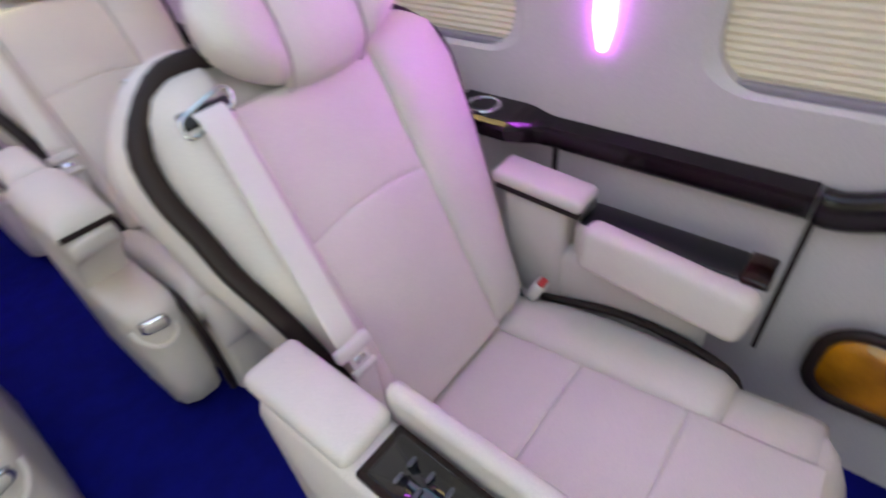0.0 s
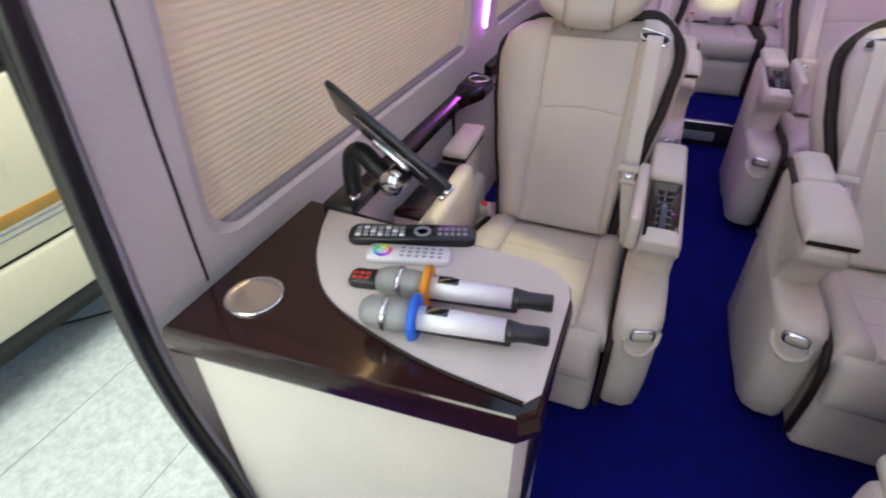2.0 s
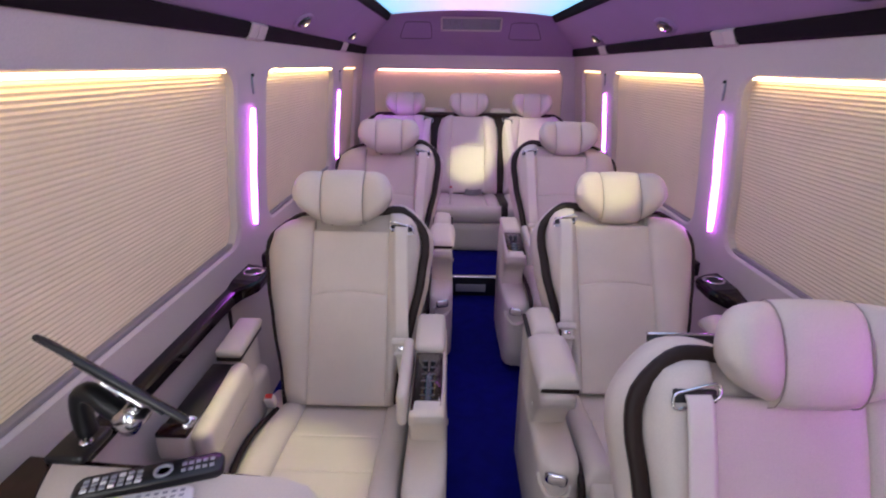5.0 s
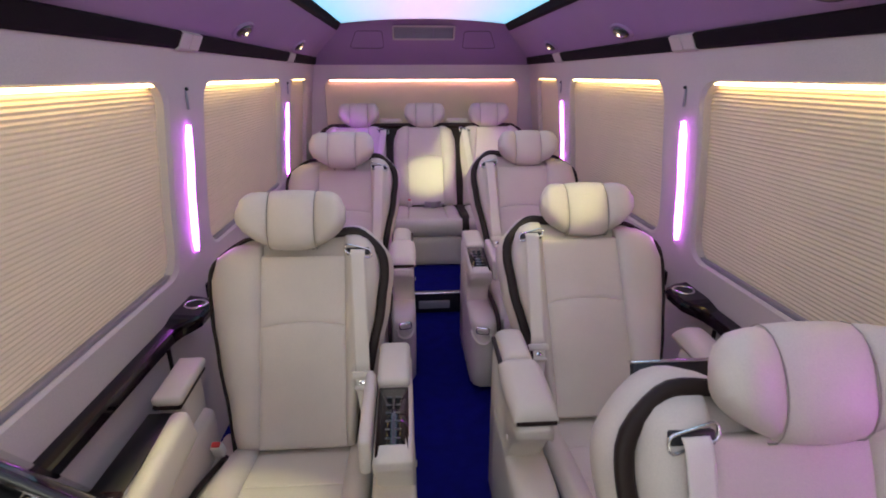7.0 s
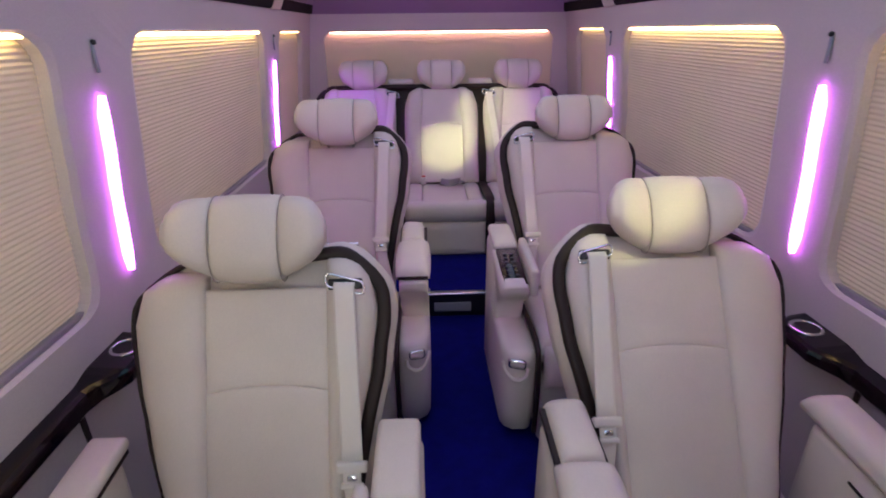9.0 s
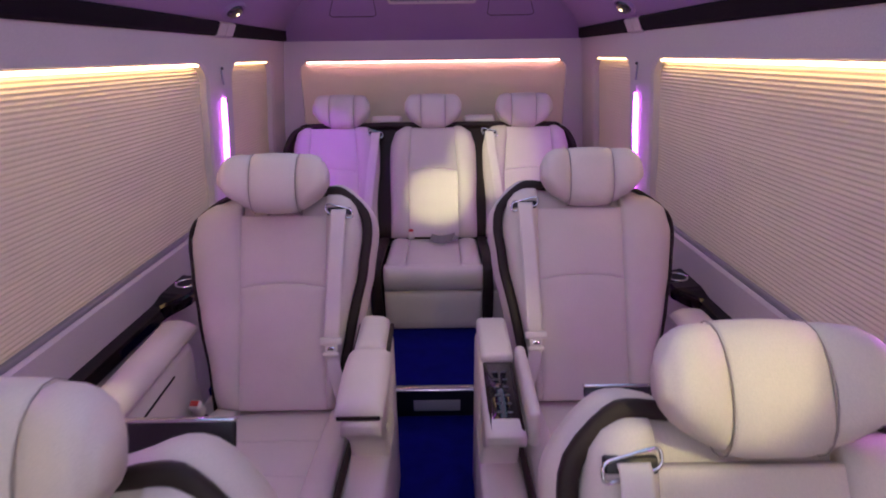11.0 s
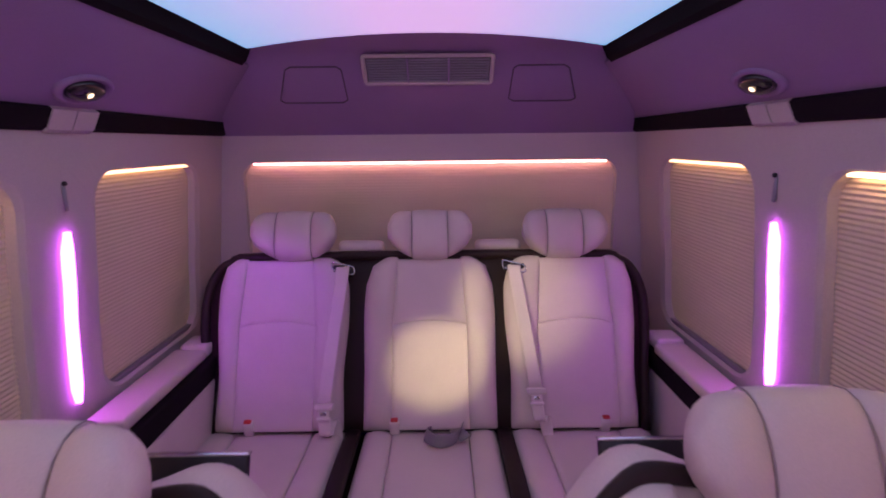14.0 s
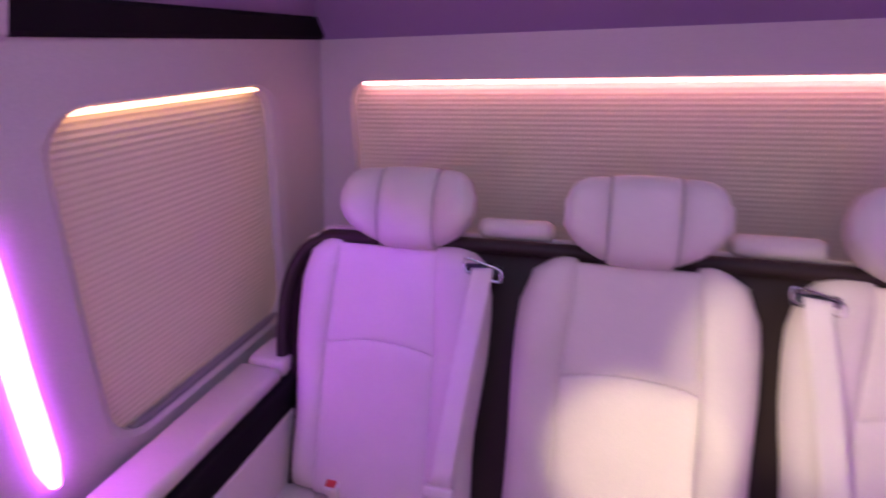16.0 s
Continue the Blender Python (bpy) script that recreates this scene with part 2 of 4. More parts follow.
def window_frame(sgn, y0, y1, z0, z1, r, bm, Y0, Y1, Z0, Z1):
    """The wall round one rounded opening, with the reveal of that opening."""
    hole = [((y0 + y1) / 2 + a, (z0 + z1) / 2 + b) for a, b in rounded_rect(y1 - y0, z1 - z0, r, 6)]
    cy, cz = (y0 + y1) / 2, (z0 + z1) / 2

    def outer(p):
        dy, dz = p[0] - cy, p[1] - cz
        k = 1e9
        if dy:
            k = min(k, ((Y1 if dy > 0 else Y0) - cy) / dy)
        if dz:
            k = min(k, ((Z1 if dz > 0 else Z0) - cz) / dz)
        return (cy + dy * k, cz + dz * k)
    pts = []
    for i, p in enumerate(hole):
        q = hole[(i + 1) % len(hole)]
        pts.append(p)
        far = math.dist(p, q)
        for j in range(1, int(far / 0.08) + 1):
            k = j / (int(far / 0.08) + 1)
            pts.append((p[0] + (q[0] - p[0]) * k, p[1] + (q[1] - p[1]) * k))
    outs = [outer(p) for p in pts]
    for corner in ((Y0, Z0), (Y1, Z0), (Y0, Z1), (Y1, Z1)):
        i = min(range(len(outs)), key=lambda k: math.dist(outs[k], corner))
        outs[i] = corner
    def ring(ps, d, grow=0.0):
        return [(sgn * (wall_x(z) + d), y, z) for y, z in ps]
    mid = [(p[0] + (o[0] - p[0]) * 0.12, p[1] + (o[1] - p[1]) * 0.12) for p, o in zip(pts, outs)]
    rings = [ring(outs, 0.05), ring(outs, 0.0), ring(mid, 0.0), ring(pts, 0.008), ring(pts, 0.06)]
    loft(rings, caps=False, bm=bm)
    return bm


WINZ0, WINZ1 = 0.778, 1.442
WINDOWS = {-1: [(0.83, 2.225), (2.575, 3.89), (4.17, 4.78)], 1: [(-0.55, 0.60), (1.0, 2.275), (2.58, 3.89), (4.17, 4.78)]}
REAR = 5.02
NAMES = {-1: "wall_left", 1: "wall_right"}
for sgn in (-1, 1):
    bm = bmesh.new()
    wins = WINDOWS[sgn]
    lo, hi = WINZ0 - 0.07, WINZ1 + 0.05
    start = 0.66 if sgn < 0 else -1.3
    side_panel(sgn, start, REAR, -0.02, 0.5, bm=bm, ny=8)
    side_panel(sgn, start, REAR, 0.5, lo, bm=bm, ny=8)
    side_panel(sgn, start, REAR, hi, 1.62, bm=bm, ny=8)
    edges = [start] + [(a[1] + b[0]) / 2 for a, b in zip(wins, wins[1:])] + [REAR]
    for (a, b), e0, e1 in zip(wins, edges, edges[1:]):
        window_frame(sgn, a, b, WINZ0, WINZ1, 0.085, bm, e0, e1, lo, hi)
    tagged(part(NAMES[sgn], bm, VINYL, smooth=False, normals=True), "pale vinyl side wall with rounded window openings", "wall", kind="structure")
    # blinds with pleats, their bottom bar and the light line above
    for a, b in wins:
        big = b - a > 0.8
        bl = root("pleated_blind", 0, (a + b) / 2, 0, "closed beige pleated window blind lit from above", "blind", "window blinds")
        pitch, rows = 0.0135, []
        z = WINZ0 - 0.02
        k = 0
        ya, yb = a - (a + b) / 2 - 0.02, b - (a + b) / 2 + 0.02
        while z < WINZ1 + 0.012:
            out = 0.034 + ((0.0032 if big else 0.0018) if k % 2 else 0.0)
            rows.append([(sgn * (wall_x(z) + out), ya + (yb - ya) * q / 6, z + 0.0008 * noise.noise((a + q, z * 30, sgn))) for q in range(7)])
            z += pitch / 2
            k += 1
        part("pleated_fabric", loft(rows, closed=False), BLIND, bl, smooth=False)
        part("bottom_bar", box(*sorted((sgn * (wall_x(WINZ0) + 0.012), sgn * (wall_x(WINZ0) + 0.032))), ya + 0.06, yb - 0.06, WINZ0 - 0.004, WINZ0 + 0.014, 0.004), material("grey_bar", (0.3, 0.27, 0.3), 0.4), bl)
        part("light_line", box(*sorted((sgn * (wall_x(WINZ1) + 0.012), sgn * (wall_x(WINZ1) + 0.02))), ya + 0.07, yb - 0.07, WINZ1 - 0.011, WINZ1 - 0.001, 0.001), WARM if big else DIMWARM, bl, "glowing warm light line")

# violet tubes on the pillars, each with a small coat hook above
for sgn, y in ((-1, 2.385), (1, 2.39), (-1, 4.035), (1, 4.06), (1, 0.80)):
    zs = [0.815 + 0.48 * k / 10 for k in range(11)]
    tube = root("wall_light", sgn * wall_x(1.05), y, 1.05, "glowing violet light tube on the window pillar", "wall light", "pillar lights")
    path = [(sgn * (wall_x(z) - 0.004) - sgn * wall_x(1.05), 0, z - 1.05) for z in zs]
    w = [0.016] + [0.039] * 9 + [0.016]
    part("light_tube", sweep(path, 0.034, 0.022, side=(0, 1, 0), widths=w, n=10), PURPLE, tube)
    part("backplate", sweep([(p[0] + sgn * 0.008, p[1], p[2]) for p in path], 0.05, 0.01, side=(0, 1, 0)), VINYL, tube)
    hook = root("coat_hook", sgn * wall_x(1.4), y, 1.40, "slim grey coat hook on the pillar", "hook", "pillar hooks")
    part("plate", sweep([(-sgn * 0.002, 0, 0.02), (-sgn * 0.003, 0, -0.05)], 0.012, 0.008, side=(0, 1, 0)), GREYKEY, hook)
    part("knob", disc_stack([(0.004, 0), (0.007, -sgn * 0.006), (0.005, -sgn * 0.012)], 10, (0, 0, 0.02), "x"), BLACK, hook)

# floor, step and raised rear platform
tagged(part("floor", box(-0.97, 0.97, -1.3, 3.475, -0.06, 0.0), CARPET, smooth=False), "deep blue carpeted cabin floor", "floor", kind="structure")
plat = tagged(part("platform", box(-0.97, 0.97, 3.48, REAR, -0.06, 0.14), CARPET, smooth=False), "raised rear floor covered with blue carpet", "floor", kind="structure")
part("riser", box(-0.9, 0.9, 3.462, 3.479, 0.0, 0.13, 0.002), BLACK, plat, "black step riser")
part("vent_panel", box(-0.09, 0.11, 3.456, 3.462, 0.03, 0.085, 0.004), GREYKEY, plat)
part("nosing", box(-0.9, 0.9, 3.45, 3.487, 0.131, 0.143, 0.004), CHROME, plat, "bright metal step edge")

# unseen panel, added to keep windscreen daylight off the front right seat
tagged(part("partition", box(-0.16, 0.97, -0.38, -0.35, 0.0, 1.62), VINYL, smooth=False), "unseen vinyl panel added to shade the front right seat", "partition", kind="structure")
# rear wall with its window, shelf of blind and light line
bm = bmesh.new()
hole = rounded_rect(1.66, 0.58, 0.07, 6)
pts = [(x, 1.145 + z) for x, z in hole]
outs = []
for x, z in pts:
    dx, dz = x, z - 1.145
    k = min((0.99 / abs(dx)) if dx else 9, (0.47 / abs(dz)) if dz else 9)
    outs.append((x * k, 1.145 + dz * k))
for corner in ((-0.99, 0.675), (0.99, 0.675), (-0.99, 1.615), (0.99, 1.615)):
    i = min(range(len(outs)), key=lambda q: math.dist(outs[q], corner))
    outs[i] = corner
rg = lambda ps, y: [(x, y, z) for x, z in ps]
loft([rg(outs, 5.07), rg(outs, REAR), rg(pts, REAR), rg(pts, 5.07)], caps=False, bm=bm)
box(-0.99, 0.99, REAR, 5.07, -0.02, 0.675, bm=bm)
tagged(part("wall_rear", bm, VINYL, smooth=False), "pale vinyl rear wall with a wide window", "wall", kind="structure")
rb = root("pleated_blind", 0, REAR, 0, "closed beige pleated blind over the rear window", "blind", "window blinds")
rows, z, k = [], 0.84, 0
while z < 1.445:
    rows.append([(-0.85 + 1.7 * q / 6, 0.03 + (0.0007 if k % 2 else 0), z) for q in range(7)])
    z, k = z + 0.00675, k + 1
part("pleated_fabric", loft(rows, closed=False), BLIND, rb, smooth=False)
part("light_line", box(-0.785, 0.785, 0.008, 0.02, 1.424, 1.430, 0.001), PINK, rb, "glowing pink light line")

# ceiling: sloping side coves, dark bands, glowing middle panel and rear bulkhead
ceil = bmesh.new()
for sgn in (-1, 1):
    prof = smooth_path([(0.905, 0, 1.585), (0.86, 0, 1.62), (0.76, 0, 1.70), (0.68, 0, 1.765), (0.648, 0, 1.795)], 3)
    rings = [[(sgn * p.x, y, p.z) for p in prof] + [(sgn * (p.x + 0.03), y, p.z + 0.04) for p in reversed(prof)] for y in (-1.3, 1, 3, REAR)]
    loft(rings, bm=ceil)
box(-0.7, 0.7, -1.3, REAR, 1.93, 1.96, bm=ceil)
tagged(part("ceiling", ceil, CEIL, smooth=False), "suede headliner with sloping sides, violet light put into its colour", "ceiling", kind="structure")
for sgn in (-1, 1):
    band = [[(sgn * x, y, z) for x, z in ((0.652, 1.786), (0.635, 1.80), (0.60, 1.875), (0.60, 1.9), (0.66, 1.9))] for y in (-1.3, 4.62)]
    tagged(part("trim", loft(band), SUEDE, smooth=False), "dark suede band beside the ceiling panel", "ceiling trim", kind="structure")
    # dark strip where wall and cove meet, broken at the pillars by grey brackets
    cuts = [-1.3, 0.80, 2.385, 4.05, REAR - 0.005]
    for c0, c1 in zip(cuts, cuts[1:]):
        g0, g1 = (0.0 if c0 < -1 else 0.085), (0.085 if c1 < 4.9 else 0.0)
        strip = [[(sgn * x, y, z) for x, z in ((0.901, 1.55), (0.888, 1.558), (0.868, 1.60), (0.89, 1.62), (0.93, 1.60))] for y in (c0 + g0, c1 - g1)]
        tagged(part("trim", loft(strip), SUEDE, smooth=False), "dark suede strip above the windows", "ceiling trim", kind="structure")
    for y in cuts[1:-1]:
        br = root("seat_belt_bracket", sgn * 0.885, y, 1.575, "grey plastic cover between dark ceiling strips", "bracket", "ceiling brackets")
        for dy in (-0.043, 0.043):
            part("cover", loft([[(sgn * x, yy, z) for x, z in ((0.016, -0.03), (0.002, -0.022), (-0.02, 0.024), (0.005, 0.045), (0.03, 0.03))] for yy in (dy - 0.041, dy + 0.041)]), VINYL, br, smooth=False)
arc = []
for k in range(13):
    x = -0.605 + 1.21 * k / 12
    arc.append((x, 4.42 + 0.13 * (x / 0.605) ** 2, 1.85 - 0.02 * (x / 0.605) ** 2))
glow = loft([[(x, -1.3, z) for x, y, z in arc], arc], closed=False)
gp = tagged(part("ceiling_light_panel", glow, GLOW), "softly glowing blue ceiling panel", "ceiling light")
bulk = bmesh.new()
BULK = [(5.025, 1.545), (5.01, 1.56), (4.9, 1.63), (4.78, 1.705), (4.71, 1.768), (4.665, 1.82), (4.62, 1.842), (4.54, 1.853)]
xs = [-0.93 + 1.86 * k / 24 for k in range(25)]
rows = []
for i, (y, z) in enumerate(BULK):
    f = i / (len(BULK) - 1)
    rows.append([(x * (1 - 0.30 * f), y - (0.10 * (1 - (x / 0.93) ** 2) if i == len(BULK) - 1 else 0.0), z) for x in xs])
loft(rows, closed=False, bm=bulk)
tagged(part("bulkhead", bulk, CEIL), "suede bulkhead above the rear wall, violet light put into its colour", "bulkhead", kind="structure")

# front end that closes the cabin, with the windscreen opening
fw = bmesh.new()
box(-0.99, 0.99, -1.36, -1.3, -0.02, 0.9, bm=fw)
box(-0.99, 0.99, -1.36, -1.3, 1.55, 1.96, bm=fw)
box(-0.99, -0.85, -1.36, -1.3, 0.9, 1.55, bm=fw)
box(0.85, 0.99, -1.36, -1.3, 0.9, 1.55, bm=fw)
tagged(part("wall_front", fw, VINYL, smooth=False), "front end of the cabin round the windscreen", "wall", kind="structure")
dw = bmesh.new()
side_panel(-1, -1.3, -0.35, -0.02, 1.62, bm=dw)
side_panel(-1, -0.35, 0.66, 1.56, 1.62, bm=dw)
tagged(part("wall_front_left", dw, VINYL, smooth=False), "pale wall round the open side door", "wall", kind="structure")


# ---- seats ----
TH = math.atan2(0.235, 0.63)
CS, SN = math.cos(TH), math.sin(TH)
WALLSIDE = [(0, 0.228), (0.12, 0.246), (0.3, 0.284), (0.45, 0.31), (0.57, 0.322), (0.65, 0.304), (0.705, 0.235)]
AISLESIDE = [(0, 0.2), (0.15, 0.212), (0.3, 0.238), (0.45, 0.272), (0.6, 0.29), (0.69, 0.272), (0.735, 0.215)]


def headrest(seat, B, x0, s0, half=0.174, height=0.19, thick=0.12, n0=0.045):
    """A padded headrest: middle and two wings."""
    def ring(x, hz, hn, ds=0.0, dn=0.0, n=18):
        out = []
        for k in range(n):
            a = 2 * math.pi * k / n
            c, q = math.cos(a), math.sin(a)
            low = 1.0 if c > 0 else 1 - 3.6 * max(0.0, abs(x) - 0.06)
            out.append(B(x0 + x, s0 + ds + height / 2 + hz * low * math.copysign(abs(c) ** 0.75, c), n0 + dn + hn * math.copysign(abs(q) ** 0.8, q)))
        return out
    h, t, m = height / 2, thick / 2, half * 0.43
    head = part("headrest", loft([ring(x, h * f, t * f2) for x, f, f2 in ((-m, 0.93, 0.93), (-m + 0.006, 0.98, 0.98), (-m * 0.5, 1.0, 1.03), (0, 1.01, 1.05), (m * 0.5, 1.0, 1.03), (m - 0.006, 0.98, 0.98), (m, 0.93, 0.93))]), LEATHER, seat)
    for sg in (-1, 1):
        lv = []
        for f in (0.0, 0.06, 0.3, 0.55, 0.75, 0.88, 0.96, 1.0):
            x = m + (half - m) * f
            sh = max(0.12, 1 - f ** 3.6) ** 0.42
            e = 0.92 if f == 0 else 1.0
            lv.append(ring(sg * x, h * e * (0.95 - 0.06 * f) * sh, t * e * (1.0 + 0.1 * f) * sh, ds=0.003 * f, dn=0.036 * f))
        part("wing", loft(lv), LEATHER, head)
        path = [B(x0 + sg * m, s0 + height / 2 + h * 0.985 * math.cos(a), n0 + t * 1.02 * math.sin(a)) for a in [2 * math.pi * k / 20 for k in range(20)]]
        part("seam", sweep(path, 0.0025, 0.0025, side=(1, 0, 0), n=6, closed=True), material_once("seam_thread", (0.42, 0.37, 0.33)), head)
    return head


_once = {}


def material_once(name, colour):
    if name not in _once:
        _once[name] = material(name, colour, 0.7)
    return _once[name]


def outline(wall, aisle, grow_w=0.0, grow_a=0.0, n=10):
    """The backrest's edge from its foot on the wall side over the top to its foot on the aisle side, as (x, s)."""
    tw, ta = wall[-1], aisle[-1]
    pts = [(-(lerp_table(wall, tw[0] * k / n) + grow_w), 0, tw[0] * k / n) for k in range(n)]
    pts += [(-tw[1] * 0.93 - grow_w * 0.7, 0, tw[0] + 0.002 + grow_w * 0.7), (-0.16, 0, tw[0] + 0.014 + grow_w), (-0.04, 0, tw[0] + 0.008 + grow_w), (0.07, 0, ta[0] - 0.01 + grow_w)]
    pts += [(0.155, 0, ta[0] + 0.014 + grow_a), (ta[1] * 0.97 + grow_a * 0.7, 0, ta[0] + grow_a * 0.7)]
    pts += [(lerp_table(aisle, ta[0] * k / n) + grow_a, 0, ta[0] * k / n) for k in range(n - 1, -1, -1)]
    return [(p.x, p.z) for p in smooth_path(pts, 3)]


def backrest(seat, B, a, N, wall, aisle, mid=0.14, seam=0.41, top=0.655):
    """Shell, dark trim, two middle panels, two bolsters."""
    edge = outline(wall, aisle)
    big = outline(wall, aisle, 0.012, 0.016)
    band = outline(wall, aisle, 0.0, -0.012)
    mx = sum(p[0] for p in edge) / len(edge)
    shrink = lambda ps, k: [(mx + (x - mx) * k, 0.36 + (s - 0.36) * k) for x, s in ps]
    lv = [(shrink(edge, 0.97), 0.0), (edge, -0.012), (big, -0.03), (big, -0.085), (shrink(big, 0.96), -0.125), (shrink(big, 0.8), -0.15)]
    back = part("backrest", loft([[B(x, s, n) for x, s in ps] for ps, n in lv]), LEATHER, seat)
    path = [B(x, s, 0.002 if x < 0 else 0.008) for x, s in band]
    widths = [0.013 + 0.02 * min(1, max(0, (x + 0.02) / 0.16)) for x, s in band]
    part("piping", sweep(path, 0.024, 0.03, side=N, n=8, power=3.5, thicks=widths), BROWN, back, "dark brown edge trim")
    curve = lambda u: seam + 0.016 * (1 - (2 * u - 1) ** 2)
    part("lower_panel", pillow(lambda u, v: B((mid + 0.005) * (2 * u - 1), 0.01 + (curve(u) - 0.010) * v, 0.0), N, 0.034, 0.01, 12, 12, 0.05, 0.035, edge=0.9), LEATHER, back)
    part("upper_panel", pillow(lambda u, v: B((mid + 0.005) * (2 * u - 1), curve(u) - 0.001 + (top - curve(u)) * v, 0.0), N, 0.031, 0.01, 12, 10, 0.05, 0.05, edge=0.9), LEATHER, back)
    for sg, tab in ((-1, wall), (1, aisle)):
        tp = tab[-1][0]
        def P(u, v, sg=sg, tab=tab, tp=tp):
            s = 0.005 + (tp - 0.012) * v
            w = lerp_table(tab, s)
            return B(sg * (mid + 0.002 + (w - (0.008 if sg < 0 else 0.03) - mid) * u), s, 0.0)
        part("side_bolster", pillow(P, N, 0.06, 0.008, 12, 18, 0.48, 0.10, inner=0.5), LEATHER, back)
    return back


def belt(seat, B, N, a, gx, gs, tx, ts):
    """Guide slot, strap and tongue of a three-point belt."""
    g = part("belt_guide", sweep([B(gx + p[0], gs + p[1] - 0.26 * p[0], 0.06) for p in rounded_rect(0.088, 0.03, 0.011, 4)], 0.007, 0.006, side=N, n=6, closed=True), CHROME, seat, "chrome belt guide")
    part("slot", moved(box(-0.04, 0.04, -0.006, 0.014, -0.013, 0.013, 0.005), frame_at(B, gx, gs, 0.054, a)), BLACK, g)
    path = smooth_path([B(gx, gs + 0.004, 0.066), B(gx, gs - 0.03, 0.076), B((gx + tx) / 2, (gs + ts) / 2, 0.08), B(tx, ts, 0.08)], 5)
    part("belt_strap", sweep(path, 0.05, 0.0035, side=(1, 0, 0), n=8, power=6), STRAP, seat)
    low = smooth_path([B(tx, ts - 0.04, 0.08), B(tx + 0.01, ts - 0.1, 0.075), B(tx + 0.03, 0.05, 0.055), B(tx + 0.05, -0.05, 0.03)], 5)
    part("lap_strap", sweep(low, 0.044, 0.0035, side=(1, 0, 0), n=8, power=6), STRAP, seat)
    m = frame_at(B, tx, ts, 0.084, a)
    t = part("belt_tongue", moved(box(-0.036, 0.036, -0.009, 0.009, -0.012, 0.012, 0.006, 3), m), STRAP, seat, "cream belt tongue with metal plate")
    part("plate", moved(box(-0.02, 0.02, -0.004, 0.004, -0.04, -0.01, 0.002), m), STRAP, t)
    part("plate_slot", moved(box(-0.011, 0.011, -0.0055, -0.0038, -0.03, -0.018, 0.001), m), CHROME, t)
    part("stop_collar", moved(box(-0.026, 0.026, -0.008, 0.008, -0.05, -0.036, 0.005, 3), m), STRAP, t)


def frame_at(B, x, s, n, a):
    o, u, w = Vector(B(x, s, n)), Vector(B(x, s + 1, n)), Vector(B(x, s, n + 1))
    ez, ey = (u - o).normalized(), -(w - o).normalized()
    ex = ey.cross(ez)
    m = Matrix((ex, ey, ez)).transposed().to_4x4()
    m.translation = o
    return m


def buckle(seat, place, tilt=20):
    b = part("buckle", moved(box(-0.018, 0.018, -0.014, 0.014, -0.03, 0.03, 0.006), Matrix.Translation(place) @ pose(0, 0, 0, tilt, 0, 0)), STRAP, seat, "cream buckle with red release button")
    part("release_button", moved(box(-0.013, 0.013, -0.009, 0.009, 0.028, 0.036, 0.003), Matrix.Translation(place) @ pose(0, 0, 0, tilt, 0, 0)), RED, b)


PADMARK = material("dim_panel_mark", (0.12, 0.125, 0.14), 0.4)


def control_pad(seat, a, x0, x1, y0, y1, z0, z1, label="black touch control panel in the armrest"):
    """A sloping control panel with a rim, screen, keys; z0 at y0 (front), z1 at y1."""
    def T(u, v, h):
        return (a * (x0 + (x1 - x0) * u), y0 + (y1 - y0) * v, z0 + (z1 - z0) * v + h)
    def slab(u0, u1, v0, v1, h0, h1):
        bm = bmesh.new()
        loft([[T(u0, v0, h), T(u1, v0, h), T(u1, v1, h), T(u0, v1, h)] for h in (h0, h1)], bm=bm)
        bmesh.ops.bevel(bm, geom=bm.edges[:], offset=0.002, segments=2, affect="EDGES")
        return bm
    p = part("control_panel", slab(0, 1, 0, 1, -0.02, 0.004), WOOD, seat, label)
    part("screen", slab(0.1, 0.9, 0.12, 0.95, 0.004, 0.0065), SCREEN, p)
    for i in range(6):
        for j in range(2):
            part("key", slab(0.26 + 0.3 * j, 0.46 + 0.3 * j, 0.2 + 0.12 * i, 0.222 + 0.12 * i, 0.0062, 0.0072), PADMARK, p)
    return p


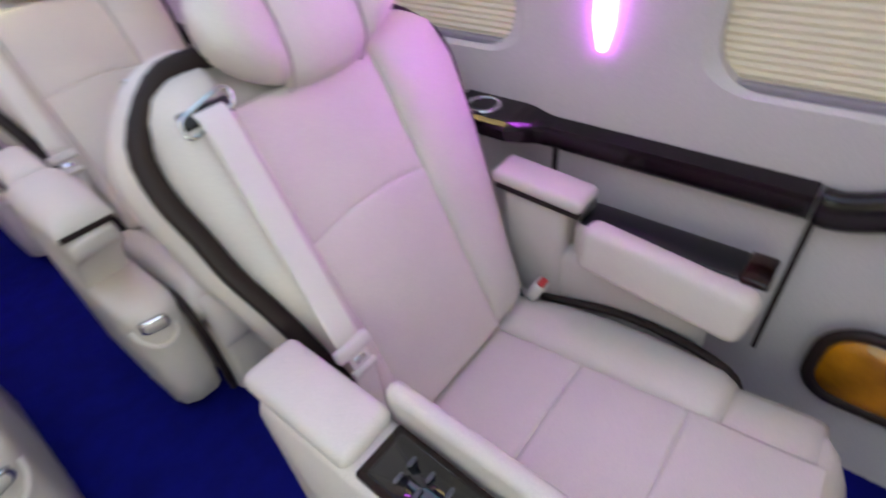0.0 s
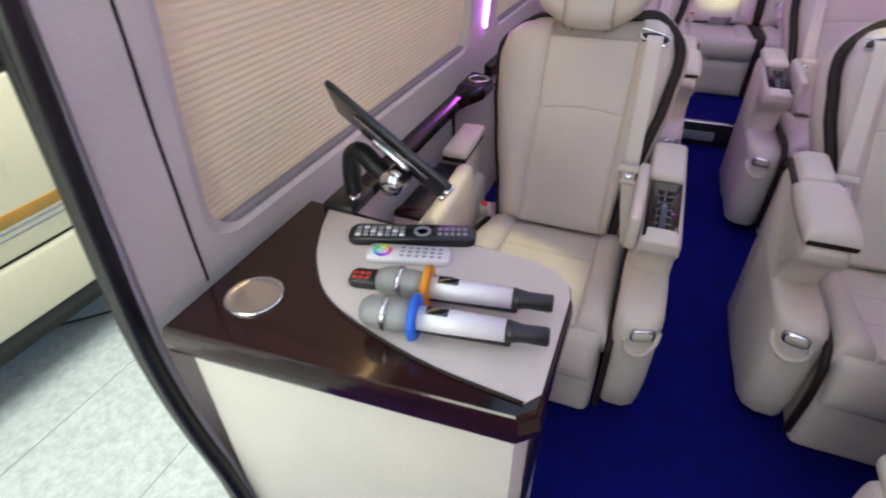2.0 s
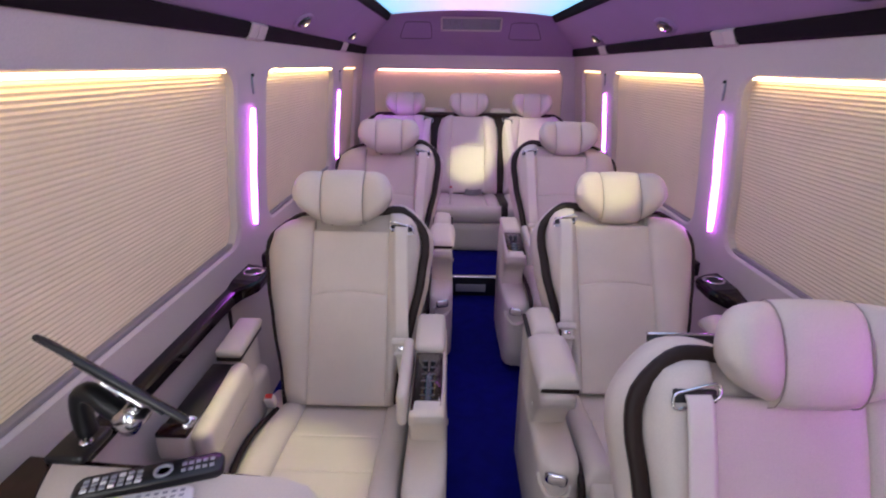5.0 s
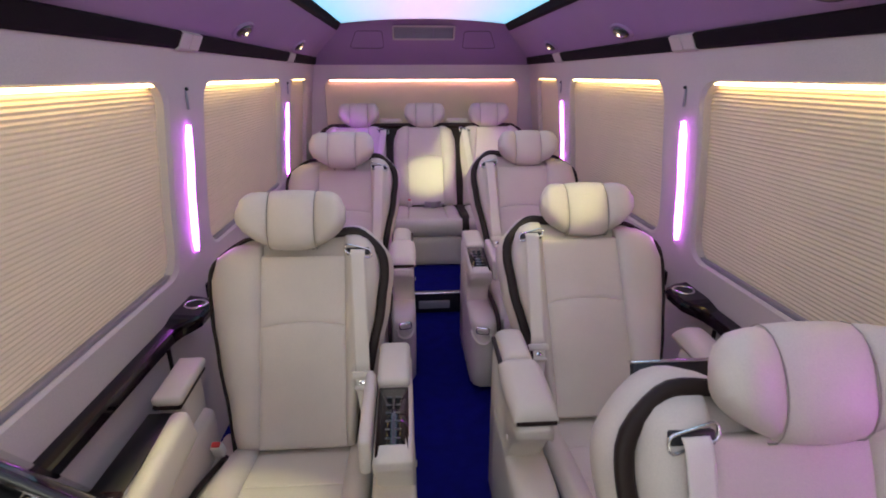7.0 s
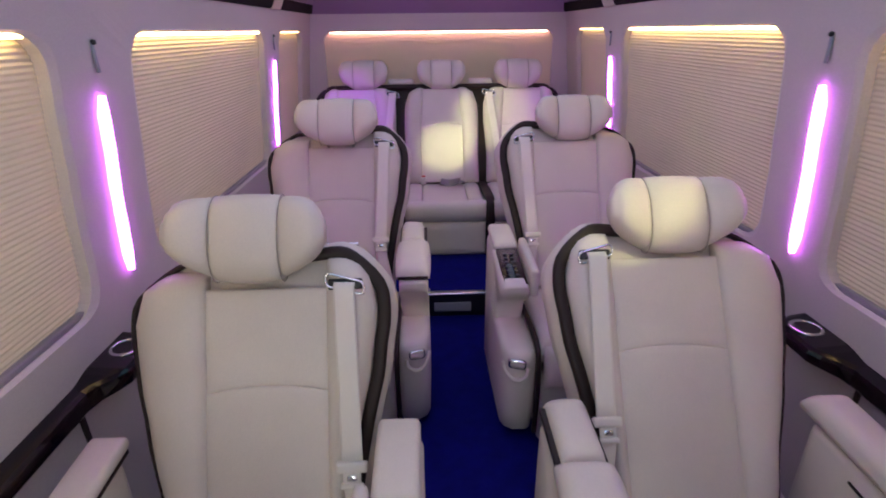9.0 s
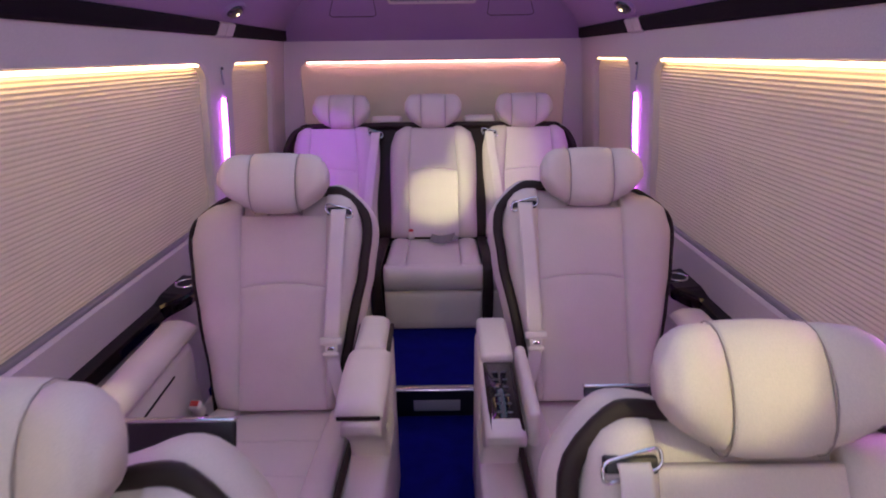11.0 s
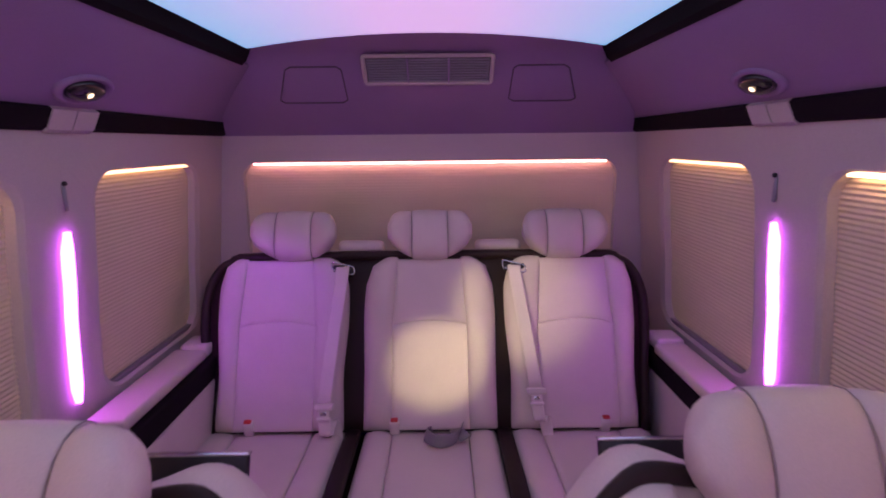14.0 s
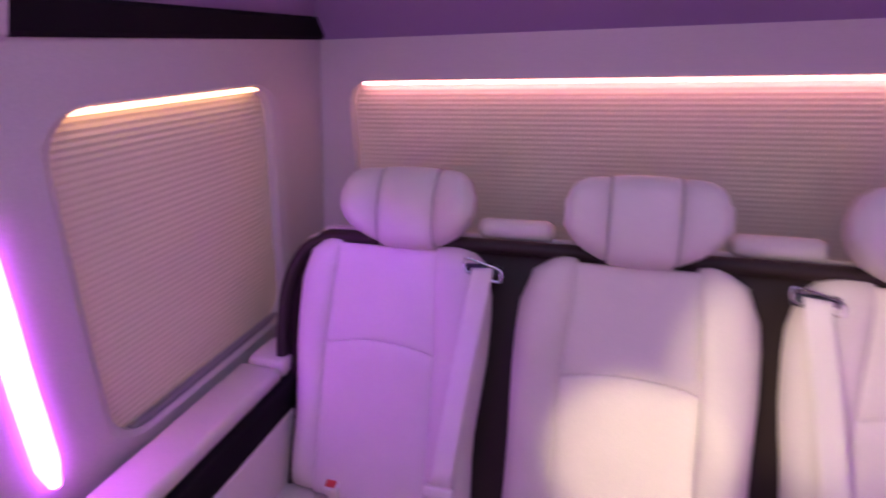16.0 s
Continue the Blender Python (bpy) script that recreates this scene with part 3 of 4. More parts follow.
def captain_seat(x, y, a, lift, open_pad, colour_note, wall_open, wall_shift=0.0, group="captain seats", recline=0.0, depth=0.0, head=(-0.005, 0.66, 0.045, 0.174, 0.19), tongue=(0.178, 0.235), pad_rise=0.0, bolster=0.0, thigh=0.09, broad=0.0):
    """A lounge seat that faces the front; a = 1 when the aisle lies towards +x."""
    seat = root("captain_seat", x, y, 0, "cream leather seat, brown piping, " + colour_note, "seat", group)
    z0 = 0.275 + lift
    th = TH + radians(recline)
    c, s_ = math.cos(th), math.sin(th)
    B = lambda px, s, n: Vector((a * px, s * s_ - n * c, z0 + s * c + n * s_))
    N = (0, -c, s_)
    backrest(seat, B, a, N, [(h, w + broad) for h, w in WALLSIDE], [(h, w + broad * 0.4) for h, w in AISLESIDE])
    headrest(seat, B, head[0], head[1], half=head[3], height=head[4], n0=head[2])
    for px in (head[0] - 0.055, head[0] + 0.055):
        part("headrest_post", sweep([B(px, 0.6, -0.07), B(px, head[1] + 0.08, head[2])], 0.012, 0.012, n=8), CHROME, seat)
    belt(seat, B, N, a, 0.19, 0.662, *tongue)
    # cushion: middle with two cross channels, bolsters, rolled front
    tilt, D = 0.115, (0.54 if open_pad else 0.47) + depth
    C = lambda px, d, n: Vector((a * px, -d, z0 + d * tilt + n))
    NC = (0, -tilt, 1)
    E = bolster or D
    cush = part("seat_cushion", pillow(lambda u, v: C(-0.225 + 0.45 * u, -0.05 + (D + 0.05) * v, -0.055), NC, 0.03, 0.09, 8, 8, 0.1, 0.1), LEATHER, seat)
    for d0, d1 in ((-0.03, D * 0.34), (D * 0.34 + 0.001, D * 0.67), (D * 0.67 + 0.001, D)):
        part("middle_panel", pillow(lambda u, v, d0=d0, d1=d1: C(-0.153 + 0.306 * u, d0 - 0.001 + (d1 - d0 + 0.002) * v, -0.03), NC, 0.03, 0.02, 10, 8, 0.06, 0.05, edge=0.93), LEATHER, cush)
    front = lambda u, v: Vector((a * (-0.225 + 0.45 * u), 0.005 - D - 0.04 * math.sin(math.pi * v * 0.55), z0 - 0.017 + D * 0.115 - 0.15 * v))
    part("front_roll", pillow(front, (0, -1, 0.25), 0.025, 0.06, 10, 8, 0.1, 0.25), LEATHER, cush)
    for sg in (-1, 1):
        part("thigh_bolster", pillow(lambda u, v, sg=sg: C(sg * (0.15 + ((thigh if sg < 0 else 0.09) + (0.034 * math.sin(math.pi * v) if sg < 0 else 0.0)) * u), -0.04 + (E + 0.04) * v, -0.035), NC, 0.062, 0.05, 10, 12, 0.48, 0.1, inner=0.5), LEATHER, cush)
    lineside = smooth_path([(a * 0.247, -0.02, z0 - 0.0), (a * 0.25, -0.25, z0 + 0.035), (a * 0.25, 0.03 - D, z0 + 0.04), (a * 0.25, -D - 0.025, z0 - 0.06), (a * 0.25, -D - 0.02, 0.06)], 5)
    part("side_piping", sweep(lineside, 0.02, 0.022, side=(1, 0, 0), n=6), BROWN, seat, "dark brown edge trim")
    lineside = smooth_path([(-a * (thigh + 0.165), -0.02, z0 - 0.0), (-a * (thigh + 0.186), -0.25, z0 + 0.04), (-a * (thigh + 0.16), 0.03 - E, z0 + 0.04), (-a * (thigh + 0.16), -E - 0.02, z0 - 0.06)], 5)
    if bolster:
        part("leg_rest", pillow(lambda u, v: C(-0.15 - thigh + (0.39 + thigh) * u, E - 0.03 + (D - E + 0.03) * v, -0.05), NC, 0.045, 0.06, 12, 10, 0.12, 0.2), LEATHER, cush)
    part("side_piping", sweep(lineside, 0.02, 0.016, side=(1, 0, 0), n=6), BROWN, seat, "dark brown edge trim")
    part("seat_base", box(-0.235, 0.235, -D - 0.025, 0.02, 0.0, z0 - 0.06, 0.03, 3), LEATHER, seat)
    part("side_skirt", box(*sorted((-a * 0.19, -a * (0.34 if bolster else 0.31))), -0.3, 0.13, 0.0, z0 - 0.015, 0.02, 3), LEATHER, seat)
    part("back_base", box(-0.2, 0.2, 0.0, 0.16, 0.0, z0 - 0.02, 0.03, 3), LEATHER, seat)
    # aisle-side console: foot with pocket and pull, waist, armrest head
    L, P = lift, (0.0 if open_pad else 0.045)
    Q = pad_rise
    F = -0.06 if open_pad else 0.03
    side = smooth_path([(0, 0.07, 0.0), (0, -0.2, 0.0), (0, -0.29 + P, 0.05), (0, -0.30 + P, 0.25 + L), (0, -0.30 + P, 0.33 + L), (0, -0.315 + P, 0.385 + L), (0, -0.36 + P, 0.44 + L + Q), (0, -0.405 + P, 0.475 + L + Q), (0, -0.415 + P, 0.505 + L + Q), (0, -0.39 + P, 0.525 + L + Q), (0, -0.15, 0.54 + L + Q), (0, 0.04, 0.548 + L + Q), (0, 0.075, 0.52 + L + Q)], 3)
    xa, xb = 0.262, 0.365
    rings = []
    for px, k in ((xa, 0.94), (xa + 0.008, 0.98), (xa + 0.02, 1.0), (xb - 0.025, 1.0), (xb - 0.008, 0.985), (xb, 0.95)):
        cy, cz = -0.15, 0.30
        rings.append([(a * (px + (0.006 * math.sin(math.pi * min(1, max(0, p.z / 0.5))) if px > 0.3 else 0.0)), cy + (p.y - cy) * k, max(0.0, cz + (p.z - cz) * k)) for p in side])
    con = part("armrest_console", loft(rings), LEATHER, seat)
    ft = bmesh.new()
    shape = [(0.248, -0.16), (0.248, -0.44), (0.255, -0.475), (0.275, -0.49), (0.325, -0.488), (0.355, -0.468), (0.369, -0.43), (0.372, -0.30), (0.370, -0.08), (0.36, 0.03), (0.26, 0.03)]
    cx0, cy0 = 0.31, -0.28
    lv = [(0.9, 0.03, 0.02), (0.96, 0.045, 0.01), (1.0, 0.14, 0), (1.0, 0.26 + 0.092, 0), (0.985, 0.285 + 0.092, 0.006), (0.93, 0.298 + 0.092, 0.016), (0.7, 0.305 + 0.092, 0.03)]
    loft([[(a * (cx0 + (x - cx0) * k), cy0 + (y + F - cy0) * k + dy, z) for x, y in shape] for k, z, dy in lv], bm=ft)
    foot = part("pocket_foot", ft, LEATHER, con)
    yf = -0.492 + F
    pull = part("pull", loft([[(a * (0.322 + x * k), yf + 0.004 - d + 0.5 * max(0, x), 0.262 + 0.092 + z * k) for x, z in rounded_rect(0.062, 0.036, 0.012, 4)] for k, d in ((1.0, 0.0), (1.0, 0.008), (0.86, 0.012))]), CHROME, foot, "chrome-edged pocket pull")
    part("pull_face", loft([[(a * (0.322 + x * k), yf + 0.004 - d + 0.5 * max(0, x), 0.263 + 0.092 + z * k) for x, z in rounded_rect(0.05, 0.026, 0.009, 4)] for k, d in ((1.0, 0.011), (0.95, 0.0145))]), LEATHER, pull)
    lip = smooth_path([(a * 0.282, yf + 0.0, 0.245 + 0.092), (a * 0.287, yf - 0.002, 0.215 + 0.092), (a * 0.312, yf - 0.003, 0.197 + 0.092), (a * 0.342, yf + 0.008, 0.200 + 0.092), (a * 0.362, yf + 0.034, 0.222 + 0.092), (a * 0.366, yf + 0.05, 0.245 + 0.092)], 4)
    part("pocket_lip", sweep(lip, 0.016, 0.012, side=(0, 0.4, 1), n=8), LEATHER, foot)
    part("side_button", disc_stack([(0.010, 0), (0.010, a * 0.003), (0.007, a * 0.004)], 12, (a * 0.3705, -0.27, 0.43 + L), "x"), LEATHER, con)
    if open_pad:
        part("rear_pad", moved(box(-0.05, 0.05, -0.11, 0.11, -0.02, 0.02, 0.017, 3), pose(a * 0.31, -0.015, 0.552 + L + Q, 3)), LEATHER, con)
        control_pad(con, a, 0.268, 0.354, -0.395, -0.14, 0.517 + L + Q, 0.548 + L + Q)
        part("flap", moved(box(-0.016, 0.016, -0.15, 0.15, -0.055, 0.055, 0.014, 3), pose(a * 0.243, -0.25, 0.525 + L + Q, 3)), LEATHER, con, "opened padded armrest flap")
    else:
        pad = pillow(lambda u, v: Vector((a * (0.252 + 0.122 * u + 0.012 * math.sin(math.pi * v) * (u - 0.5)), -0.10 - 0.262 * v, 0.556 + L + Q - 0.016 * v)), (0, 0, 1), 0.036, 0.012, 10, 12, 0.3, 0.16)
        part("arm_pad", pad, LEATHER, con)
        part("rear_pad", pillow(lambda u, v: Vector((a * (0.262 + 0.095 * u), 0.08 - 0.178 * v, 0.562 + L + Q - 0.008 * v)), (0, 0, 1), 0.032, 0.012, 10, 10, 0.3, 0.12), LEATHER, con)
        part("pad_trim", moved(box(-0.0565, 0.0565, -0.208, 0.225, -0.008, 0.008, 0.003), pose(a * 0.3125, -0.155, 0.544 + L + Q, 3.4)), BROWN, con, "dark brown edge trim")
    # wall-side armrest: opened box with tray, or one long pad
    W = wall_shift
    if wall_open:
        arm = part("wall_armrest", moved(box(-0.03, 0.03, -0.165, 0.165, -0.055, 0.055, 0.026, 4), pose(-a * (0.30 - W), -0.30, 0.484 + L, 6, -a * 8)), LEATHER, seat)
        part("tray", box(*sorted((-a * (0.33 - W), -a * (0.425 - W))), -0.47, -0.10, 0.43 + L, 0.515 + L, 0.018, 3), LEATHER, arm)
        part("tray_well", box(*sorted((-a * (0.335 - W), -a * (0.418 - W))), -0.42, -0.11, 0.512 + L, 0.519 + L, 0.003), BLACK, arm, "open black storage well")
        part("tray_front", box(*sorted((-a * (0.333 - W), -a * (0.42 - W))), -0.468, -0.42, 0.508 + L, 0.524 + L, 0.005), WOOD, arm, "dark lacquered tray front")
        part("rear_pad", moved(box(-0.045, 0.045, -0.11, 0.11, -0.017, 0.017, 0.015, 3), pose(-a * (0.36 - W), -0.01, 0.565 + L, 4)), LEATHER, arm)
        part("pad_support", box(*sorted((-a * (0.33 - W), -a * (0.41 - W))), -0.08, 0.08, 0.0, 0.535 + L, 0.02, 3), LEATHER, arm)
        part("pad_trim", moved(box(-0.041, 0.041, -0.105, 0.1, -0.007, 0.007, 0.003), pose(-a * (0.362 - W), -0.01, 0.543 + L, 4)), BROWN, arm, "dark brown edge trim")
    else:
        arm = part("wall_armrest", pillow(lambda u, v: Vector((-a * (0.29 - W + 0.11 * u), 0.10 - 0.52 * v, 0.545 + L - 0.02 * v)), (0, 0, 1), 0.04, 0.012, 10, 14, 0.35, 0.08), LEATHER, seat)
        part("pad_trim", moved(box(-0.05, 0.05, -0.24, 0.24, -0.006, 0.006, 0.003), pose(-a * (0.345 - W), -0.16, 0.522 + L, 2.2)), BROWN, arm, "dark brown edge trim")
    part("support", box(*sorted((-a * ((0.34 if bolster else 0.295) - W), -a * (0.40 - W))), -0.40, 0.07, 0.0, (0.42 if wall_open else 0.52) + L, 0.03, 3), LEATHER, arm)
    if not wall_open:
        part("slit", sweep([(-a * (0.294 - W), -0.08, 0.47 + L), (-a * (0.294 - W), -0.33, 0.455 + L)], 0.008, 0.004, side=(0, 0, 1), n=6), BROWN, arm)
    buckle(seat, (-a * 0.262, -0.05, z0 + 0.055), 24)
    mon = part("seatback_screen", moved(box(-0.15, 0.15, -0.008, 0.008, -0.095, 0.095, 0.007), frame_at(B, 0.045, 0.67, -0.165, a)), BLACK, seat, "black screen with bright edge on the seat back")
    part("screen_edge", moved(box(-0.15, 0.15, -0.009, 0.009, 0.092, 0.098, 0.002), frame_at(B, 0.045, 0.67, -0.165, a)), CHROME, mon)
    return seat


captain_seat(0.517, 0.856, -1, -0.004, True, "violet light on its shoulder", True, 0.02, recline=5.1, depth=0.1, head=(-0.036, 0.638, 0.034, 0.184, 0.208), tongue=(0.2, 0.25), pad_rise=0.015, bolster=0.49, thigh=0.125, broad=0.035)
captain_seat(-0.504, 1.869, 1, -0.005, True, "open armrest controls", True, recline=4.1, head=(-0.026, 0.67, 0.056, 0.178, 0.206), tongue=(0.203, 0.25), pad_rise=0.045)
captain_seat(0.504, 1.904, -1, 0.04, False, "padded armrest closed", False, recline=12.7, head=(-0.03, 0.664, 0.03, 0.174, 0.21), tongue=(0.203, 0.25), pad_rise=0.012)
captain_seat(-0.488, 3.046, 1, 0.084, False, "before the rear bench", False, recline=3.5, head=(-0.004, 0.652, 0.085, 0.171, 0.197), tongue=(0.17, 0.24))
captain_seat(0.509, 3.059, -1, 0.097, True, "armrest controls, before the bench", False, recline=5.1, head=(-0.032, 0.658, 0.034, 0.166, 0.2), tongue=(0.17, 0.23), pad_rise=-0.025)


# ---- rear bench ----
bench = root("rear_bench", -0.02, 4.445, 0.14, "three-seat cream leather bench with dark brown dividers", "bench seat")
bth = math.atan2(0.235, 0.575)
bc, bs = math.cos(bth), math.sin(bth)
BZ = 0.325
NB = (0, -bc, bs)
Bk = lambda px, s, n: Vector((px, s * bs - n * bc, BZ + s * bc + n * bs))
# dark carcass behind the cushions
edge = [(-0.825, 0.0), (-0.832, 0.2), (-0.852, 0.4), (-0.85, 0.52), (-0.82, 0.605), (-0.76, 0.655), (-0.6, 0.675), (0.6, 0.675), (0.76, 0.655), (0.82, 0.605), (0.85, 0.52), (0.852, 0.4), (0.832, 0.2), (0.825, 0.0)]
edge = [(p.x, p.z) for p in smooth_path([(x, 0, s) for x, s in edge], 3)]
part("bench_frame", loft([[Bk(x * k, s * k2, n) for x, s in edge] for k, k2, n in ((0.985, 0.985, 0.012), (1, 1, 0.0), (1, 1, -0.1), (0.97, 0.97, -0.13))]), BROWN, bench, "dark brown leather frame and dividers")
part("frame_roll", sweep([Bk(x * 0.983, s * 0.983 - 0.004, 0.012) for x, s in edge], 0.05, 0.036, side=NB, n=8, power=2.5), BROWN, bench, "dark brown rolled frame edge")
part("frame_edge", sweep([Bk(x * 1.008, s * 1.008, -0.02) for x, s in edge], 0.01, 0.014, side=NB, n=6), LEATHER, bench)
WB = [(0, 0.252), (0.2, 0.246), (0.42, 0.264), (0.53, 0.264), (0.615, 0.245), (0.665, 0.19)]
MB = [(0, 0.247), (0.2, 0.245), (0.42, 0.25), (0.53, 0.246), (0.615, 0.22), (0.665, 0.15)]
for cx, tab, mid in ((-0.557, WB, 0.14), (0.016, MB, 0.138), (0.567, WB, 0.14)):
    B = lambda px, s, n, cx=cx: Bk(cx + px, s, n)
    curve = lambda u: 0.388 + 0.02 * (1 - (2 * u - 1) ** 2)
    lowp = part("lower_panel", pillow(lambda u, v: B((mid + 0.005) * (2 * u - 1), 0.01 + (curve(u) - 0.010) * v, 0.01), NB, 0.034, 0.01, 12, 12, 0.05, 0.035, edge=0.9), LEATHER, bench)
    part("upper_panel", pillow(lambda u, v: B((mid + 0.005) * (1 - 0.12 * v) * (2 * u - 1), curve(u) - 0.001 + (0.642 - curve(u)) * v, 0.01), NB, 0.031, 0.01, 12, 10, 0.05, 0.05, edge=0.9), LEATHER, bench)
    for sg in (-1, 1):
        def P(u, v, sg=sg):
            s = 0.005 + 0.657 * v
            m = mid * (1 - 0.12 * max(0, (s - 0.38) / 0.22))
            slim = 0.034 if sg * cx > 0.1 else 0.0
            return B(sg * (m + 0.002 + (lerp_table(tab, s) - slim - m) * u), s, 0.008)
        part("side_bolster", pillow(P, NB, 0.055, 0.008, 12, 18, 0.48, 0.12, inner=0.55), LEATHER, bench)
    headrest(bench, B, 0.0 + (0.056 if cx < -0.1 else (-0.03 if cx > 0.1 else 0.004)), 0.638, half=0.16, height=0.198, thick=0.115, n0=0.035)
    # cushion and front of the bench
    w = 0.262 if abs(cx) > 0.1 else 0.246
    Cb = lambda px, d, n, cx=cx: Vector((cx + px, -d, BZ + d * 0.05 + n))
    part("seat_cushion", pillow(lambda u, v: Cb(-mid + 2 * mid * u, -0.03 + 0.5 * v, -0.03), (0, -0.05, 1), 0.034, 0.06, 12, 10, 0.06, 0.05, edge=0.85), LEATHER, bench)
    for sg in (-1, 1):
        part("thigh_bolster", pillow(lambda u, v, sg=sg: Cb(sg * (mid + 0.002 + (w - mid) * u), -0.03 + 0.5 * v, -0.03), (0, -0.05, 1), 0.042, 0.06, 10, 10, 0.45, 0.1, inner=0.62), LEATHER, bench)
    part("front_roll", pillow(lambda u, v: Vector((cx - w + 2 * w * u, -0.472 - 0.02 * math.sin(math.pi * v), BZ + 0.025 - 0.13 * v)), (0, -1, 0.15), 0.022, 0.05, 12, 8, 0.06, 0.2), LEATHER, bench)
    part("front_panel", pillow(lambda u, v: Vector((cx - w + 2 * w * u, -0.482 + 0.01 * v, BZ - 0.108 - (BZ - 0.11) * v)), (0, -1, 0), 0.012, 0.05, 10, 6, 0.05, 0.12), LEATHER, bench)
for px in (-0.268, 0.287):
    line = smooth_path([(px, 0.0, BZ + 0.0), (px, -0.25, BZ + 0.02), (px, -0.44, BZ + 0.022), (px, -0.485, BZ - 0.03), (px, -0.49, BZ - 0.15), (px, -0.488, 0.01)], 4)
    part("divider", sweep(line, 0.055, 0.03, side=(1, 0, 0), n=8, power=5), BROWN, bench, "dark brown leather divider")
part("bench_base", box(-0.82, 0.82, -0.45, 0.1, 0.0, BZ - 0.07, 0.01), BROWN, bench)
for px in (-0.255, 0.29):
    part("shoulder_pad", moved(box(-0.092, 0.092, -0.03, 0.03, -0.026, 0.026, 0.022, 3), frame_at(Bk, px, 0.704, -0.03, 1)), LEATHER, bench)
for gx, tx, ts in ((-0.312, -0.365, 0.1), (0.34, 0.40, 0.145)):
    belt(bench, Bk, NB, 1, gx, 0.605, tx, ts)
for px in (-0.645, -0.115, 0.655):
    buckle(bench, (px, -0.025, BZ + 0.035), 15)
lap = smooth_path([(0.02, -0.02, BZ + 0.01), (0.0, -0.10, BZ + 0.045), (0.05, -0.15, BZ + 0.05), (0.11, -0.12, BZ + 0.05), (0.13, -0.03, BZ + 0.03)], 6)
part("lap_strap", sweep(lap, 0.045, 0.004, side=(0.3, 0.3, 1), n=8, power=5), GREYSTRAP, bench, "loose grey lap belt")
part("lap_strap", sweep(smooth_path([(0.1, -0.01, BZ + 0.02), (0.12, -0.08, BZ + 0.04), (0.14, -0.12, BZ + 0.04)], 5), 0.045, 0.004, side=(1, 0, 0.2), n=8, power=5), GREYSTRAP, bench)


# ---- things along the walls ----
for sgn in (-1, 1):
    spans = [(0.38, 1.13), (1.25, 2.29), (2.44, 3.5)] if sgn > 0 else [(1.04, 2.29), (2.44, 3.5)]
    for a0, a1 in spans:
        rail = root("wall_rail", sgn * 0.965, a1, 0.60, "dark lacquered wooden rail with cup holder on the side wall", "rail", "wall rails")
        rings = []
        ys = [a0 + (a1 - 0.24 - a0) * k / 6 for k in range(7)] + [a1 - 0.24 + 0.24 * k / 10 for k in range(1, 11)]
        for y in ys:
            e = min(1.0, max(0.0, (y - a1 + 0.24) / 0.075))
            e = e * e * (3 - 2 * e)
            f = min(1.0, max(0.0, (a1 - y) / 0.05)) ** 0.5
            d = 0.016 + 0.075 * e * (0.35 + 0.65 * f)
            zt, zb, zm = 0.045 + 0.013 * e, -0.012 + 0.02 * e, 0.026 + 0.018 * e
            rings.append([(sgn * 0.03, y - a1, zb), (-sgn * d * 0.55, y - a1, zb), (-sgn * d * 0.9, y - a1, zb + 0.008), (-sgn * d, y - a1, zm), (-sgn * d * 0.93, y - a1, zt - 0.006), (-sgn * (d - 0.018), y - a1, zt), (sgn * 0.03, y - a1, zt + 0.008)])
        part("rail_body", loft(rings), LACQUER, rail, smooth=False)
        part("cup_ring", disc_stack([(0.043, 0), (0.043, 0.005), (0.039, 0.007), (0.034, 0.006), (0.033, -0.006)], 24, (-sgn * 0.03, -0.075, 0.0585)), CHROME, rail, "polished cup holder ring")
        part("cup_well", disc_stack([(0.033, 0), (0.033, 0.003), (0.02, 0.003)], 20, (-sgn * 0.03, -0.075, 0.057)), BLACK, rail)
        joint = a1 - 0.25
        tagged(part("trim", box(*sorted((sgn * 0.9705, sgn * 0.985)), joint, joint + 0.008, 0.05, 0.6), BROWN, smooth=False), "dark joint line in the side panel", "panel joint", kind="structure")
    sh = root("side_ledge", sgn * 0.89, 4.27, 0.0, "cream padded ledge under the rear side window", "ledge", "rear ledges")
    part("ledge", box(-0.06, 0.06, -0.27, 0.24, 0.735, 0.775, 0.014, 3), LEATHER, sh)
    part("step_pad", box(-0.045, 0.06, 0.242, 0.36, 0.735, 0.785, 0.014, 3), LEATHER, sh)
    part("dark_band", box(-0.05, 0.08, -0.34, 0.42, 0.655, 0.735, 0.008), SUEDE, sh, "dark band")
    part("side_box", box(-0.045, 0.08, -0.34, 0.52, 0.14, 0.655, 0.01), LEATHER, sh)
    # ceiling spot lamps
    for y in (1.62, 2.83, 4.02):
        lp = root("reading_lamp", sgn * 0.822, y, 1.648, "oval reading lamp with chrome bezel in the sloping ceiling", "reading lamp", "reading lamps")
        R = pose(0, 0, 0, 0, sgn * 40, 0)
        rim = [(0.05 * math.cos(t), 0.1 * math.sin(t)) for t in [2 * math.pi * k / 24 for k in range(24)]]
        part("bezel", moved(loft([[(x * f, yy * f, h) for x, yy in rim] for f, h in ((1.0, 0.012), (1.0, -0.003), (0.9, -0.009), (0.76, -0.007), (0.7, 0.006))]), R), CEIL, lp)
        part("eye", moved(moved(disc_stack([(0.03, 0.004), (0.034, -0.004), (0.028, -0.014), (0.018, -0.018)], 18), Matrix.Diagonal((1, 2.1, 1, 1))), R), SCREEN, lp, "dark glossy lamp eye")
        part("bulb", moved(disc_stack([(0.007, -0.0195), (0.007, -0.0215), (0.003, -0.0225)], 12), R), BULB, lp)

